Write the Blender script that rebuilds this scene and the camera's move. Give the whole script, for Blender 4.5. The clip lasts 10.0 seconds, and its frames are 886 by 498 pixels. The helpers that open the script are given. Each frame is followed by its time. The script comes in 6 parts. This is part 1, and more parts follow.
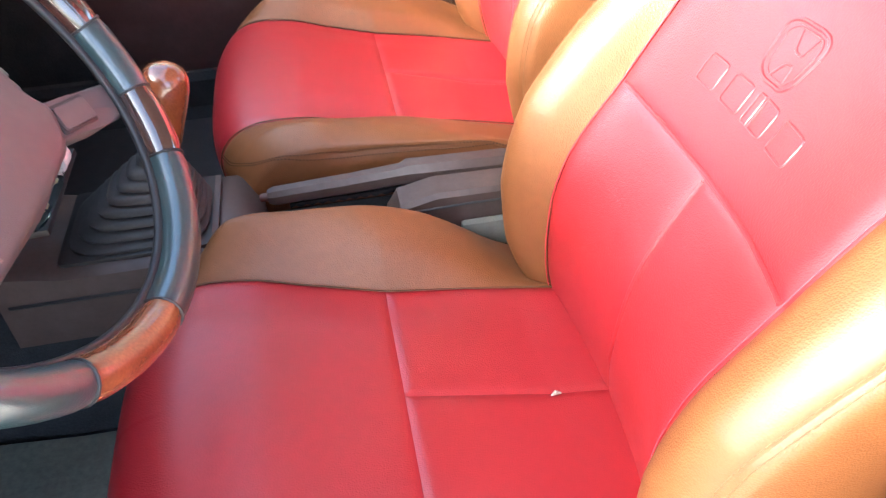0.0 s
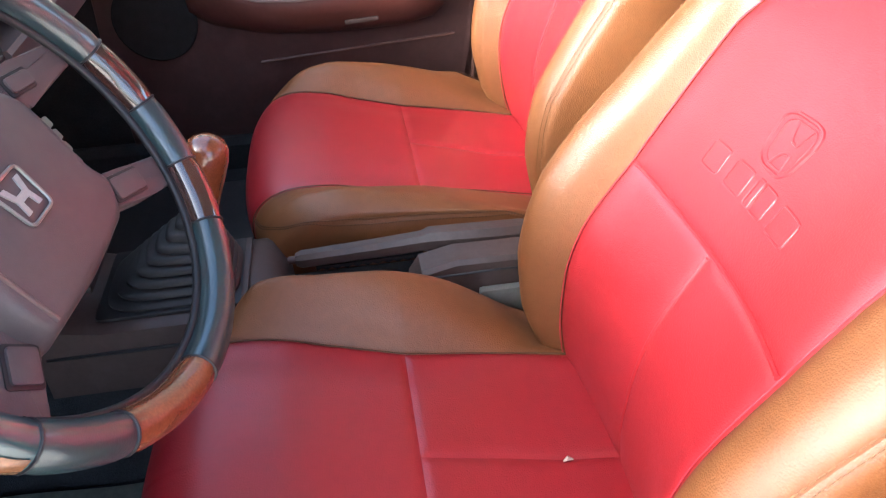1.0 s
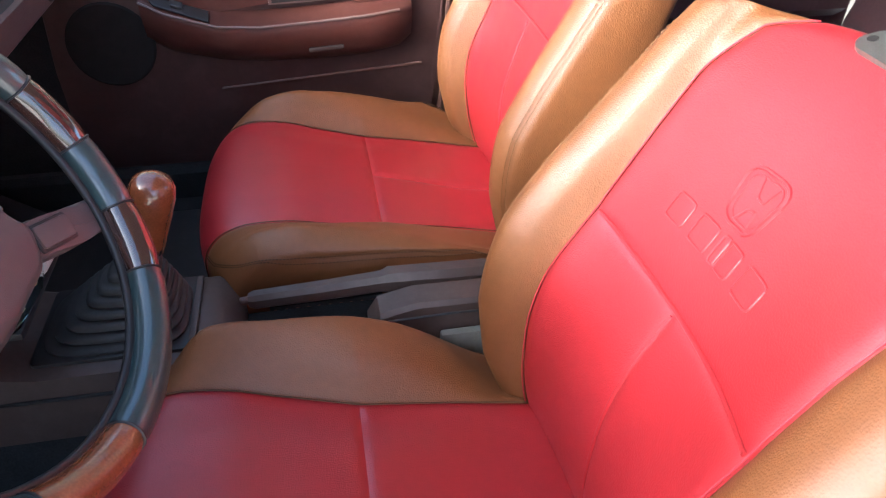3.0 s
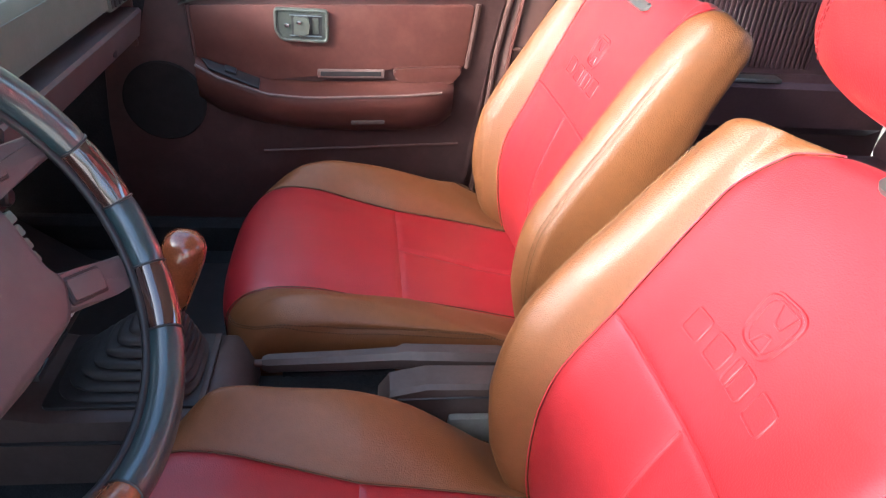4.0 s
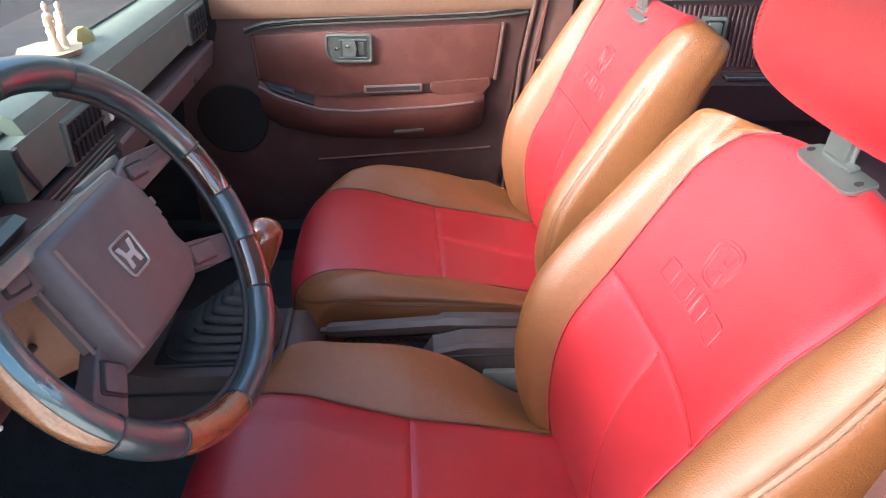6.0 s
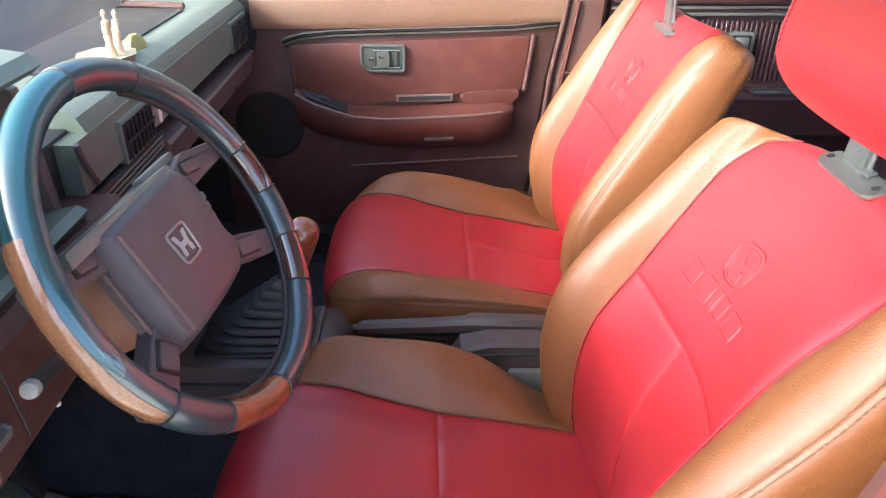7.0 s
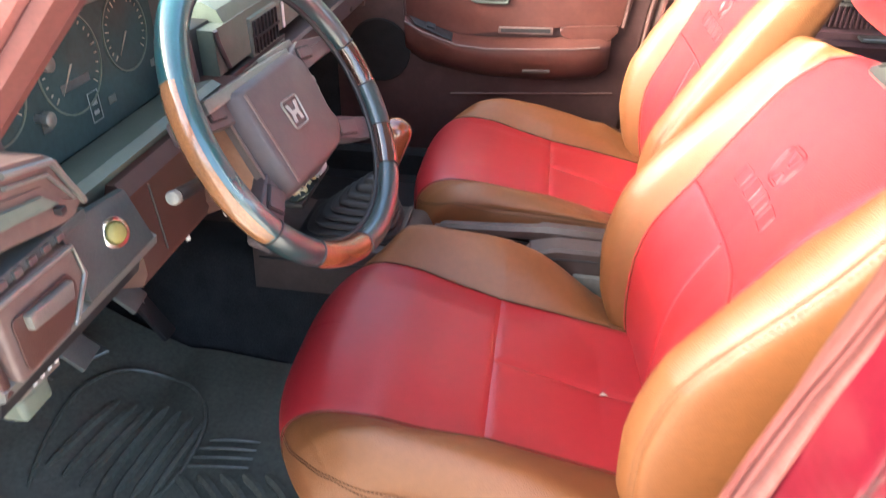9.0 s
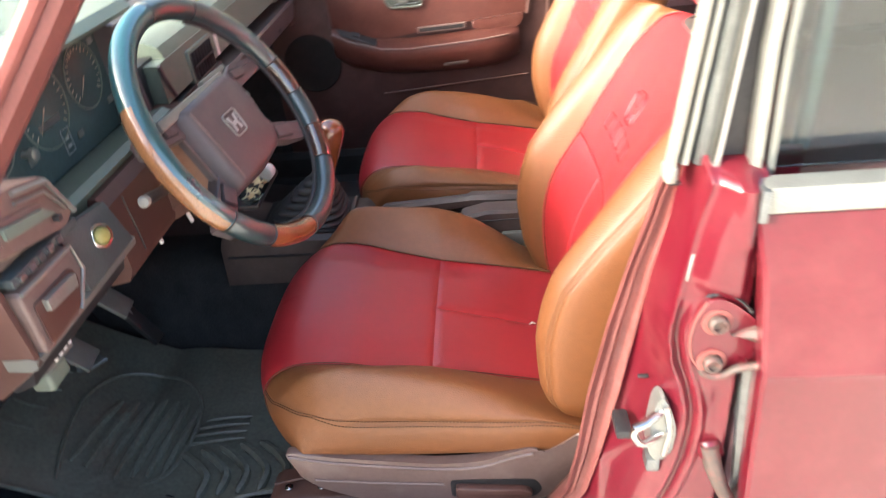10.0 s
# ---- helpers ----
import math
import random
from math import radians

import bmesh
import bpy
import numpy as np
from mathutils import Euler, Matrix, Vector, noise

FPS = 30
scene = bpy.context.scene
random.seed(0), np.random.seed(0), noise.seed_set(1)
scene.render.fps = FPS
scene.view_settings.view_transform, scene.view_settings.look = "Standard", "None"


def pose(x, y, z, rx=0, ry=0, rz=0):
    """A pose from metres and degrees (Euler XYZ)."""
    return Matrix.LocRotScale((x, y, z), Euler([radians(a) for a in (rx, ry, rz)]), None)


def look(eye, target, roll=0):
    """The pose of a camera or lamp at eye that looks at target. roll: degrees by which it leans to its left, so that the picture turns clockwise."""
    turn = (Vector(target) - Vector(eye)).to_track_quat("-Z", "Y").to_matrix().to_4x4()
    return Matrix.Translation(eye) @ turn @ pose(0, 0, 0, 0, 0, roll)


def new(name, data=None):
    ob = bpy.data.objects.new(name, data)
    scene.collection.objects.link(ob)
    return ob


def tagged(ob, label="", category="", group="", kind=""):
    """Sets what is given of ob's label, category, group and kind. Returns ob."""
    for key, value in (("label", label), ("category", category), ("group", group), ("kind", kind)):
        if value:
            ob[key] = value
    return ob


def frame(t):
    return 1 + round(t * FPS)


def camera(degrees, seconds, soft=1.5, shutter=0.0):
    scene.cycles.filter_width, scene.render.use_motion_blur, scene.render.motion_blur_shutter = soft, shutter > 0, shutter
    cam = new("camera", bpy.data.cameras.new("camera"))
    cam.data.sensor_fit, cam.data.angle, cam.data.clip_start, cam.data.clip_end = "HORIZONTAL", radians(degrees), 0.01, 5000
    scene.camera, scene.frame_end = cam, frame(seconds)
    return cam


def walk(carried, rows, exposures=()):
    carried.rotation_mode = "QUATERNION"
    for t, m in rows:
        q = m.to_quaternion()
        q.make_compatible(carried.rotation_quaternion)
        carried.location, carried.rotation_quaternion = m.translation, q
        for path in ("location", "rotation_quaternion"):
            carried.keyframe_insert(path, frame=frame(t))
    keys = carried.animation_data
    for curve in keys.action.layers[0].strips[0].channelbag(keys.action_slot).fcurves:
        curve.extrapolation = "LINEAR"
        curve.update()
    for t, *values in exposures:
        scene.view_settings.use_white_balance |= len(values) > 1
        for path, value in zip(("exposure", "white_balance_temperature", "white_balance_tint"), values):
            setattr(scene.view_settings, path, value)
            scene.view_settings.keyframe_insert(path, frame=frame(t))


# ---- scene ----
cam = camera(65.0, 10.0, soft=1.0, shutter=0.45)
PATH = [
    (0, (-0.031, -0.426, 0.954), (0.22, 1.005, -0.421), -1.9),
    (0.5, (-0.029, -0.458, 0.973), (0.183, 1.049, -0.324), -2.3),
    (1, (-0.035, -0.451, 0.986), (0.185, 1.101, -0.256), -1.7),
    (1.5, (-0.03, -0.437, 0.986), (0.238, 1.128, -0.231), -1.3),
    (1.6, (-0.033, -0.434, 0.992), (0.251, 1.127, -0.226), -1.2),
    (2, (-0.028, -0.429, 0.993), (0.286, 1.124, -0.228), -2.1),
    (2.2, (-0.029, -0.425, 0.996), (0.289, 1.125, -0.227), -1.9),
    (3.3, (-0.005, -0.405, 0.987), (0.297, 1.193, -0.178), 3.0),
    (3.5, (-0.017, -0.408, 1.001), (0.285, 1.239, -0.092), 4.7),
    (4, (-0.008, -0.407, 1.011), (0.24, 1.285, -0.026), 4.9),
    (4.5, (0.009, -0.449, 1.025), (0.221, 1.293, 0.064), 3.7),
    (5, (-0.014, -0.553, 1.055), (0.152, 1.161, 0.037), 1.0),
    (5.5, (-0.014, -0.58, 1.067), (0.122, 1.138, 0.053), -0.2),
    (5.7, (-0.009, -0.586, 1.064), (0.133, 1.133, 0.052), 0.6),
    (6.8, (-0.024, -0.625, 1.071), (0.044, 1.11, 0.08), 1.2),
    (7, (-0.025, -0.639, 1.069), (0.033, 1.104, 0.09), 1.2),
    (7.5, (-0.019, -0.676, 1.061), (0.04, 1.048, 0.049), 1.9),
    (7.6, (-0.025, -0.679, 1.061), (0.032, 1.041, 0.043), 1.8),
    (8, (-0.023, -0.705, 1.056), (0.013, 1.016, 0.038), 1.5),
    (8.5, (-0.023, -0.742, 1.049), (-0.081, 0.96, 0.001), 1.2),
    (9, (0.025, -0.792, 1.042), (-0.201, 0.876, -0.037), 1.3),
    (9.3, (0.074, -0.838, 1.023), (-0.179, 0.788, -0.115), 0.2),
    (9.5, (0.09, -0.857, 1.029), (-0.156, 0.749, -0.137), -1.0),
    (9.6, (0.11, -0.866, 1.031), (-0.139, 0.756, -0.112), -0.4),
    (10, (0.118, -0.975, 1.088), (-0.049, 0.704, 0.014), -6.2),
]
EXPOSURES = ((0.0, 3.5, 6200, 10), (0.5, 3.8, 6200, 10), (0.7, 3.35, 6200, 10), (0.9, 2.8, 5900, 10), (2.2, 2.44, 5800, 10),
             (3.5, 2.32, 5700, 10), (5.0, 2.36, 5700, 10), (8.0, 2.5, 6000, 10), (9.2, 3.12, 6500, 10), (10.0, 2.72, 6600, 10))
walk(cam, [(t, look(eye, target, roll)) for t, eye, target, roll in PATH], exposures=EXPOSURES)

# ---- world, sun, exposure ----
SUN_ELEV, SUN_AZ = radians(27), radians(206)      # azimuth of the direction towards the sun, from +x counter-clockwise
world = bpy.data.worlds.new("sky")
scene.world = world
world.use_nodes = True
wn = world.node_tree
sky = wn.nodes.new("ShaderNodeTexSky")
sky.sky_type = "NISHITA"
sky.sun_disc = False
sky.sun_elevation = SUN_ELEV
sky.sun_rotation = radians(90) - SUN_AZ
sky.air_density, sky.dust_density, sky.ozone_density = 0.9, 4.0, 0.9
wn.links.new(sky.outputs[0], wn.nodes["Background"].inputs[0])
wn.nodes["Background"].inputs[1].default_value = 0.146
sun = new("sun", bpy.data.lights.new("sun", "SUN"))
sun.data.energy, sun.data.angle, sun.data.color = 0.88, radians(12), (0.975, 0.985, 1.0)
sun_dir = Vector((math.cos(SUN_ELEV) * math.cos(SUN_AZ), math.cos(SUN_ELEV) * math.sin(SUN_AZ), math.sin(SUN_ELEV)))
sun.matrix_world = look(sun_dir * 20, (0, 0, 0))

# ---- materials ----
def mat(name, color, rough=0.5, metal=0.0, var=0.08, scale=12.0, grain=0.0, grain_scale=900.0, rough_var=0.08,
        coat=0.0, coat_rough=0.08, coat_ior=1.5, spec=0.5, dirt=None, dirt_amount=0.0, trans=0.0, emit=0.0, wrinkle=0.0):
    m = bpy.data.materials.new(name)
    m.use_nodes = True
    nt = m.node_tree
    b = nt.nodes["Principled BSDF"]
    b.inputs["Roughness"].default_value, b.inputs["Metallic"].default_value = rough, metal
    b.inputs["Coat Weight"].default_value, b.inputs["Specular IOR Level"].default_value = coat, spec
    b.inputs["Coat Roughness"].default_value = coat_rough
    b.inputs["Coat IOR"].default_value = coat_ior
    b.inputs["Transmission Weight"].default_value = trans
    if emit:
        b.inputs["Emission Color"].default_value, b.inputs["Emission Strength"].default_value = (*color, 1), emit
    co = nt.nodes.new("ShaderNodeTexCoord")
    n1 = nt.nodes.new("ShaderNodeTexNoise")
    n1.inputs["Scale"].default_value, n1.inputs["Detail"].default_value = scale, 6
    nt.links.new(co.outputs["Object"], n1.inputs["Vector"])
    n2 = nt.nodes.new("ShaderNodeTexNoise")
    n2.inputs["Scale"].default_value, n2.inputs["Detail"].default_value = scale * 14, 3
    nt.links.new(co.outputs["Object"], n2.inputs["Vector"])
    mixn = nt.nodes.new("ShaderNodeMath")
    mixn.operation = "ADD"
    nt.links.new(n1.outputs[0], mixn.inputs[0])
    nt.links.new(n2.outputs[0], mixn.inputs[1])
    ramp = nt.nodes.new("ShaderNodeMapRange")
    ramp.inputs["From Min"].default_value, ramp.inputs["From Max"].default_value = 0.6, 1.4
    nt.links.new(mixn.outputs[0], ramp.inputs["Value"])
    mix = nt.nodes.new("ShaderNodeMix")
    mix.data_type = "RGBA"
    mix.inputs["A"].default_value = (*[c * (1 - var) for c in color], 1)
    mix.inputs["B"].default_value = (*[min(1, c * (1 + var)) for c in color], 1)
    nt.links.new(ramp.outputs[0], mix.inputs["Factor"])
    out = mix.outputs["Result"]
    if dirt:
        n3 = nt.nodes.new("ShaderNodeTexNoise")
        n3.inputs["Scale"].default_value, n3.inputs["Detail"].default_value = scale * 2.3, 9
        nt.links.new(co.outputs["Object"], n3.inputs["Vector"])
        r3 = nt.nodes.new("ShaderNodeMapRange")
        r3.inputs["From Min"].default_value, r3.inputs["From Max"].default_value = 0.48, 0.72
        r3.inputs["To Max"].default_value = dirt_amount
        nt.links.new(n3.outputs[0], r3.inputs["Value"])
        mx = nt.nodes.new("ShaderNodeMix")
        mx.data_type = "RGBA"
        mx.inputs["B"].default_value = (*dirt, 1)
        nt.links.new(r3.outputs[0], mx.inputs["Factor"])
        nt.links.new(out, mx.inputs["A"])
        out = mx.outputs["Result"]
    nt.links.new(out, b.inputs["Base Color"])
    rr = nt.nodes.new("ShaderNodeMapRange")
    rr.inputs["To Min"].default_value, rr.inputs["To Max"].default_value = max(0, rough - rough_var), min(1, rough + rough_var)
    nt.links.new(n1.outputs[0], rr.inputs["Value"])
    nt.links.new(rr.outputs[0], b.inputs["Roughness"])
    if grain:
        g = nt.nodes.new("ShaderNodeTexVoronoi")
        g.inputs["Scale"].default_value = grain_scale
        nt.links.new(co.outputs["Object"], g.inputs["Vector"])
        gb = nt.nodes.new("ShaderNodeBump")
        gb.inputs["Strength"].default_value, gb.inputs["Distance"].default_value = grain, 0.001
        nt.links.new(g.outputs["Distance"], gb.inputs["Height"])
        if wrinkle:
            wv = nt.nodes.new("ShaderNodeTexNoise")
            wv.inputs["Scale"].default_value, wv.inputs["Detail"].default_value = 34, 4
            nt.links.new(co.outputs["Object"], wv.inputs["Vector"])
            wb = nt.nodes.new("ShaderNodeBump")
            wb.inputs["Strength"].default_value, wb.inputs["Distance"].default_value = wrinkle, 0.004
            nt.links.new(wv.outputs[0], wb.inputs["Height"])
            nt.links.new(wb.outputs[0], gb.inputs["Normal"])
        nt.links.new(gb.outputs[0], b.inputs["Normal"])
    return m


RED = mat("red_vinyl", (0.355, 0.012, 0.018), 0.45, var=0.08, scale=7, grain=0.38, grain_scale=560, wrinkle=0.15, rough_var=0.06, spec=0.22, coat=0.48, coat_rough=0.42, coat_ior=2.2)
TAN = mat("tan_vinyl", (0.192, 0.066, 0.018), 0.53, var=0.10, scale=7, grain=0.45, grain_scale=560, wrinkle=0.20, rough_var=0.06, spec=0.28, coat=0.26, coat_rough=0.5, coat_ior=2.1)
ROLL = mat("tan_door_roll", (0.19, 0.115, 0.078), 0.38, var=0.12, scale=8, grain=0.15)
# Lit version of the brown shroud, its warm light put into the colour.
COLUMN = mat("sunlit_column_plastic", (0.25, 0.118, 0.070), 0.45, var=0.15, scale=14)
PIPE = mat("red_seam", (0.485, 0.033, 0.048), 0.45, scale=60)
THREAD = mat("brown_thread", (0.11, 0.050, 0.022), 0.7, scale=90)
THREADR = mat("red_thread", (0.24, 0.020, 0.026), 0.7, scale=90)
THREADL = mat("tan_thread", (0.20, 0.10, 0.045), 0.7, scale=90)
MAUVE = mat("mauve_plastic", (0.104, 0.080, 0.079), 0.42, var=0.10, scale=9, grain=0.12, grain_scale=900, dirt=(0.22, 0.17, 0.15), dirt_amount=0.18)
BROWN = mat("brown_trim", (0.088, 0.040, 0.032), 0.45, var=0.12, scale=8, grain=0.15, grain_scale=800, dirt=(0.17, 0.11, 0.09), dirt_amount=0.2)
RUST = mat("maroon_door_vinyl", (0.088, 0.028, 0.021), 0.42, var=0.12, scale=7, grain=0.2, grain_scale=600, dirt=(0.2, 0.08, 0.06), dirt_amount=0.25)
DASHG = mat("grey_dash_vinyl", (0.138, 0.172, 0.136), 0.42, var=0.1, scale=10, grain=0.15, grain_scale=800, dirt=(0.3, 0.28, 0.26), dirt_amount=0.15)
# Teal in the two rim blacks stands in for reflected sky.
BLACK = mat("black_leather", (0.018, 0.042, 0.046), 0.32, spec=0.7, coat=0.7, coat_rough=0.14, coat_ior=1.85, var=0.2, scale=20, grain=0.2, grain_scale=800)
GLOSSB = mat("glossy_black_rim", (0.006, 0.060, 0.066), 0.30, var=0.2, scale=20, spec=0.8, coat=1.0, coat_rough=0.08, coat_ior=1.8)
RUBBER = mat("black_rubber", (0.032, 0.031, 0.032), 0.5, var=0.25, scale=18, grain=0.1, dirt=(0.09, 0.08, 0.07), dirt_amount=0.2)
MATR = mat("floor_mat_rubber", (0.125, 0.131, 0.104), 0.40, spec=0.6, var=0.4, scale=9, grain=0.15, grain_scale=500, dirt=(0.10, 0.09, 0.07), dirt_amount=0.35)
CARPET = mat("dark_carpet", (0.026, 0.028, 0.030), 0.95, var=0.4, scale=22, grain=0.6, grain_scale=500, spec=0.2)
WOODR = mat("red_wood_lacquer", (0.21, 0.062, 0.024), 0.22, var=0.35, scale=30, coat=1.0, coat_rough=0.12, coat_ior=1.6, spec=0.7)
WOODL = mat("pale_wood_lacquer", (0.30, 0.130, 0.055), 0.22, var=0.3, scale=26, coat=1.0, coat_rough=0.12, coat_ior=1.6, spec=0.7)
DOORP = mat("mauve_door_vinyl", (0.066, 0.032, 0.029), 0.40, var=0.14, scale=8, grain=0.15, grain_scale=700, dirt=(0.17, 0.10, 0.09), dirt_amount=0.2)
HANDLE = mat("tarnished_handle_metal", (0.105, 0.115, 0.098), 0.32, metal=0.3, var=0.2, scale=40)
WOODD = mat("dark_wood_lacquer", (0.045, 0.020, 0.015), 0.15, var=0.35, scale=40, coat=1.0, coat_ior=2.0)
CHROME = mat("worn_chrome", (0.62, 0.62, 0.60), 0.22, metal=1.0, var=0.1, scale=30, rough_var=0.12)
STEEL = mat("galvanised_steel", (0.26, 0.28, 0.28), 0.36, metal=0.85, var=0.25, scale=60, rough_var=0.15)
GALV = mat("zinc_strap_steel", (0.25, 0.275, 0.27), 0.32, metal=0.8, var=0.12, scale=45, rough_var=0.08)
PAINT = mat("red_car_paint", (0.112, 0.006, 0.014), 0.30, var=0.15, scale=9, coat=0.6, coat_rough=0.05, dirt=(0.25, 0.06, 0.06), dirt_amount=0.2)
SEAL = mat("faded_door_seal", (0.25, 0.074, 0.062), 0.5, var=0.2, scale=18, dirt=(0.34, 0.15, 0.13), dirt_amount=0.3)
SEALD = mat("brown_seal_lip", (0.16, 0.049, 0.042), 0.5, var=0.2, scale=18)
SILLM = mat("maroon_scuff_plastic", (0.17, 0.088, 0.092), 0.28, var=0.2, scale=14, dirt=(0.2, 0.13, 0.12), dirt_amount=0.25)
CREAM = mat("worn_cream_plastic", (0.52, 0.44, 0.34), 0.5, var=0.15, scale=30)
CHAN = mat("bleached_channel", (0.25, 0.235, 0.20), 0.5, var=0.3, scale=40)
GRIME = mat("grimy_steel", (0.105, 0.080, 0.068), 0.5, metal=0.3, var=0.3, scale=50, dirt=(0.30, 0.08, 0.07), dirt_amount=0.5)
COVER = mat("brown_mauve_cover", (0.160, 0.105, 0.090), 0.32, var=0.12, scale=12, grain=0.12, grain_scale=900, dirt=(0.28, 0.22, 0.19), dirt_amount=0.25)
DARKM = mat("dark_brown_plastic", (0.070, 0.047, 0.041), 0.42, var=0.15, scale=12, grain=0.12, grain_scale=900, dirt=(0.16, 0.12, 0.11), dirt_amount=0.2)
SPEAKER = mat("dark_speaker_cloth", (0.020, 0.018, 0.017), 0.9, var=0.3, scale=40, spec=0.2)
TRAYM = mat("yellowed_tray", (0.33, 0.29, 0.19), 0.5, var=0.15, scale=30)
BADGE = mat("dull_badge_metal", (0.42, 0.44, 0.42), 0.4, metal=0.15, var=0.12, scale=60)
GOLD = mat("gilt_figure", (0.85, 0.72, 0.48), 0.35, metal=0.35, var=0.2, scale=60)
WHITE = mat("white_plastic", (0.8, 0.8, 0.78), 0.4, var=0.04, scale=20)
YELLOW = mat("yellow_plastic", (0.30, 0.27, 0.08), 0.35, var=0.2, scale=60)
PLATE = mat("grey_metal_bezel", (0.30, 0.31, 0.28), 0.32, metal=0.6, var=0.15, scale=40)
# Black plastic lightened to blue grey to stand in for haze over it.
SWITCHP = mat("haze_tinted_black_plastic", (0.060, 0.074, 0.074), 0.35, var=0.25, scale=18, grain=0.1)
DARKPL = mat("dark_plastic", (0.025, 0.024, 0.025), 0.4, var=0.2, scale=20)
# Base lifted to teal grey for the haze over the instruments.
LENS = mat("dark_cluster_lens", (0.052, 0.086, 0.085), 0.12, var=0.2, scale=10, coat=0.5)
REARV = mat("dark_maroon_vinyl", (0.090, 0.044, 0.050), 0.45, var=0.15, scale=9, grain=0.2, grain_scale=700)
HEADL = mat("headliner_cloth", (0.42, 0.38, 0.33), 0.9, var=0.06, scale=20, grain=0.3)
CONC = mat("concrete_ground", (0.78, 0.70, 0.56), 0.85, var=0.15, scale=1.4, dirt=(0.66, 0.59, 0.48), dirt_amount=0.4)
CUPM = mat("dull_green_metal", (0.070, 0.080, 0.068), 0.38, metal=0.3, var=0.2, scale=40)
PEDALG = mat("grey_pedal_rubber", (0.105, 0.118, 0.110), 0.5, var=0.25, scale=40, grain=0.2)
PLASTER = mat("weathered_plaster", (0.30, 0.28, 0.24), 0.9, var=0.15, scale=1.8, grain=0.3, grain_scale=90, dirt=(0.18, 0.17, 0.15), dirt_amount=0.5)
GLASS = bpy.data.materials.new("window_glass")
GLASS.use_nodes = True
_b = GLASS.node_tree.nodes["Principled BSDF"]
_b.inputs["Base Color"].default_value, _b.inputs["Roughness"].default_value = (0.75, 0.85, 0.82, 1), 0.02
PANE = GLASS.copy()
PANE.name = "side_window_glass"
_p = PANE.node_tree.nodes["Principled BSDF"]
_p.inputs["Base Color"].default_value, _p.inputs["Roughness"].default_value = (0.40, 0.54, 0.53, 1), 0.03
_p.inputs["Transmission Weight"].default_value, _p.inputs["IOR"].default_value = 1.0, 1.7
_b.inputs["Transmission Weight"].default_value, _b.inputs["IOR"].default_value = 1.0, 1.03

# ---- building tools ----
def thing(name, at=(0, 0, 0), label="", category="", group="", kind=""):
    ob = new(name)
    ob.empty_display_size = 0.05
    ob.matrix_world = Matrix.Translation(at)
    return tagged(ob, label, category, group, kind)


def mesh_of(bm, material, angle=40):
    me = bpy.data.meshes.new("mesh")
    bmesh.ops.recalc_face_normals(bm, faces=bm.faces)
    bm.to_mesh(me)
    bm.free()
    me.polygons.foreach_set("use_smooth", [True] * len(me.polygons))
    me.set_sharp_from_angle(angle=radians(angle))
    me.materials.append(material)
    return me


def part(name, bm, material, parent, label="", angle=40):
    """Links a bmesh, given in world metres, as one mesh under a thing or a part."""
    ob = new(name, mesh_of(bm, material, angle))
    ob.parent = parent
    ob.matrix_parent_inverse = Matrix.Translation(-world_at(parent))
    if label:
        ob["label"] = label
    return ob


def world_at(ob):
    """Sum of the translations up the chain of parents (things carry no turn)."""
    return ob.location.copy() if ob.type == "EMPTY" else Vector((0, 0, 0))


def single(name, bm, material, label, category, group="", kind="", angle=40):
    ob = new(name, mesh_of(bm, material, angle))
    return tagged(ob, label, category, group, kind)


def add_box(bm, lo, hi, bevel=0.0, segs=2, m=None):
    made = bmesh.ops.create_cube(bm, size=1.0)
    vs = made["verts"]
    c = [(a + b) / 2 for a, b in zip(lo, hi)]
    s = [abs(b - a) for a, b in zip(lo, hi)]
    for v in vs:
        v.co = Vector([v.co[i] * s[i] + c[i] for i in range(3)])
    if bevel:
        es = list({e for v in vs for e in v.link_edges})
        r = bmesh.ops.bevel(bm, geom=es, offset=bevel, segments=segs, affect="EDGES", profile=0.6)
        vs = list({v for f in r["faces"] for v in f.verts} | {v for v in vs if v.is_valid})
    if m is not None:
        for v in vs:
            v.co = m @ v.co
    return vs


def box(lo, hi, bevel=0.0, segs=2, m=None):
    bm = bmesh.new()
    add_box(bm, lo, hi, bevel, segs, m)
    return bm


def catmull(points, n):
    """n points evenly spaced by arc on a smooth line through the given points."""
    p = np.array(points, float)
    q = np.vstack([2 * p[0] - p[1], p, 2 * p[-1] - p[-2]])
    out = []
    for i in range(1, len(q) - 2):
        for t in np.linspace(0, 1, 24, endpoint=False):
            a, b, c, d = q[i - 1], q[i], q[i + 1], q[i + 2]
            out.append(0.5 * (2 * b + (c - a) * t + (2 * a - 5 * b + 4 * c - d) * t * t + (3 * b - a - 3 * c + d) * t ** 3))
    out.append(p[-1])
    out = np.array(out)
    s = np.concatenate([[0], np.cumsum(np.linalg.norm(np.diff(out, axis=0), axis=1))])
    u = np.linspace(0, s[-1], n)
    return np.stack([np.interp(u, s, out[:, k]) for k in range(out.shape[1])], axis=1)


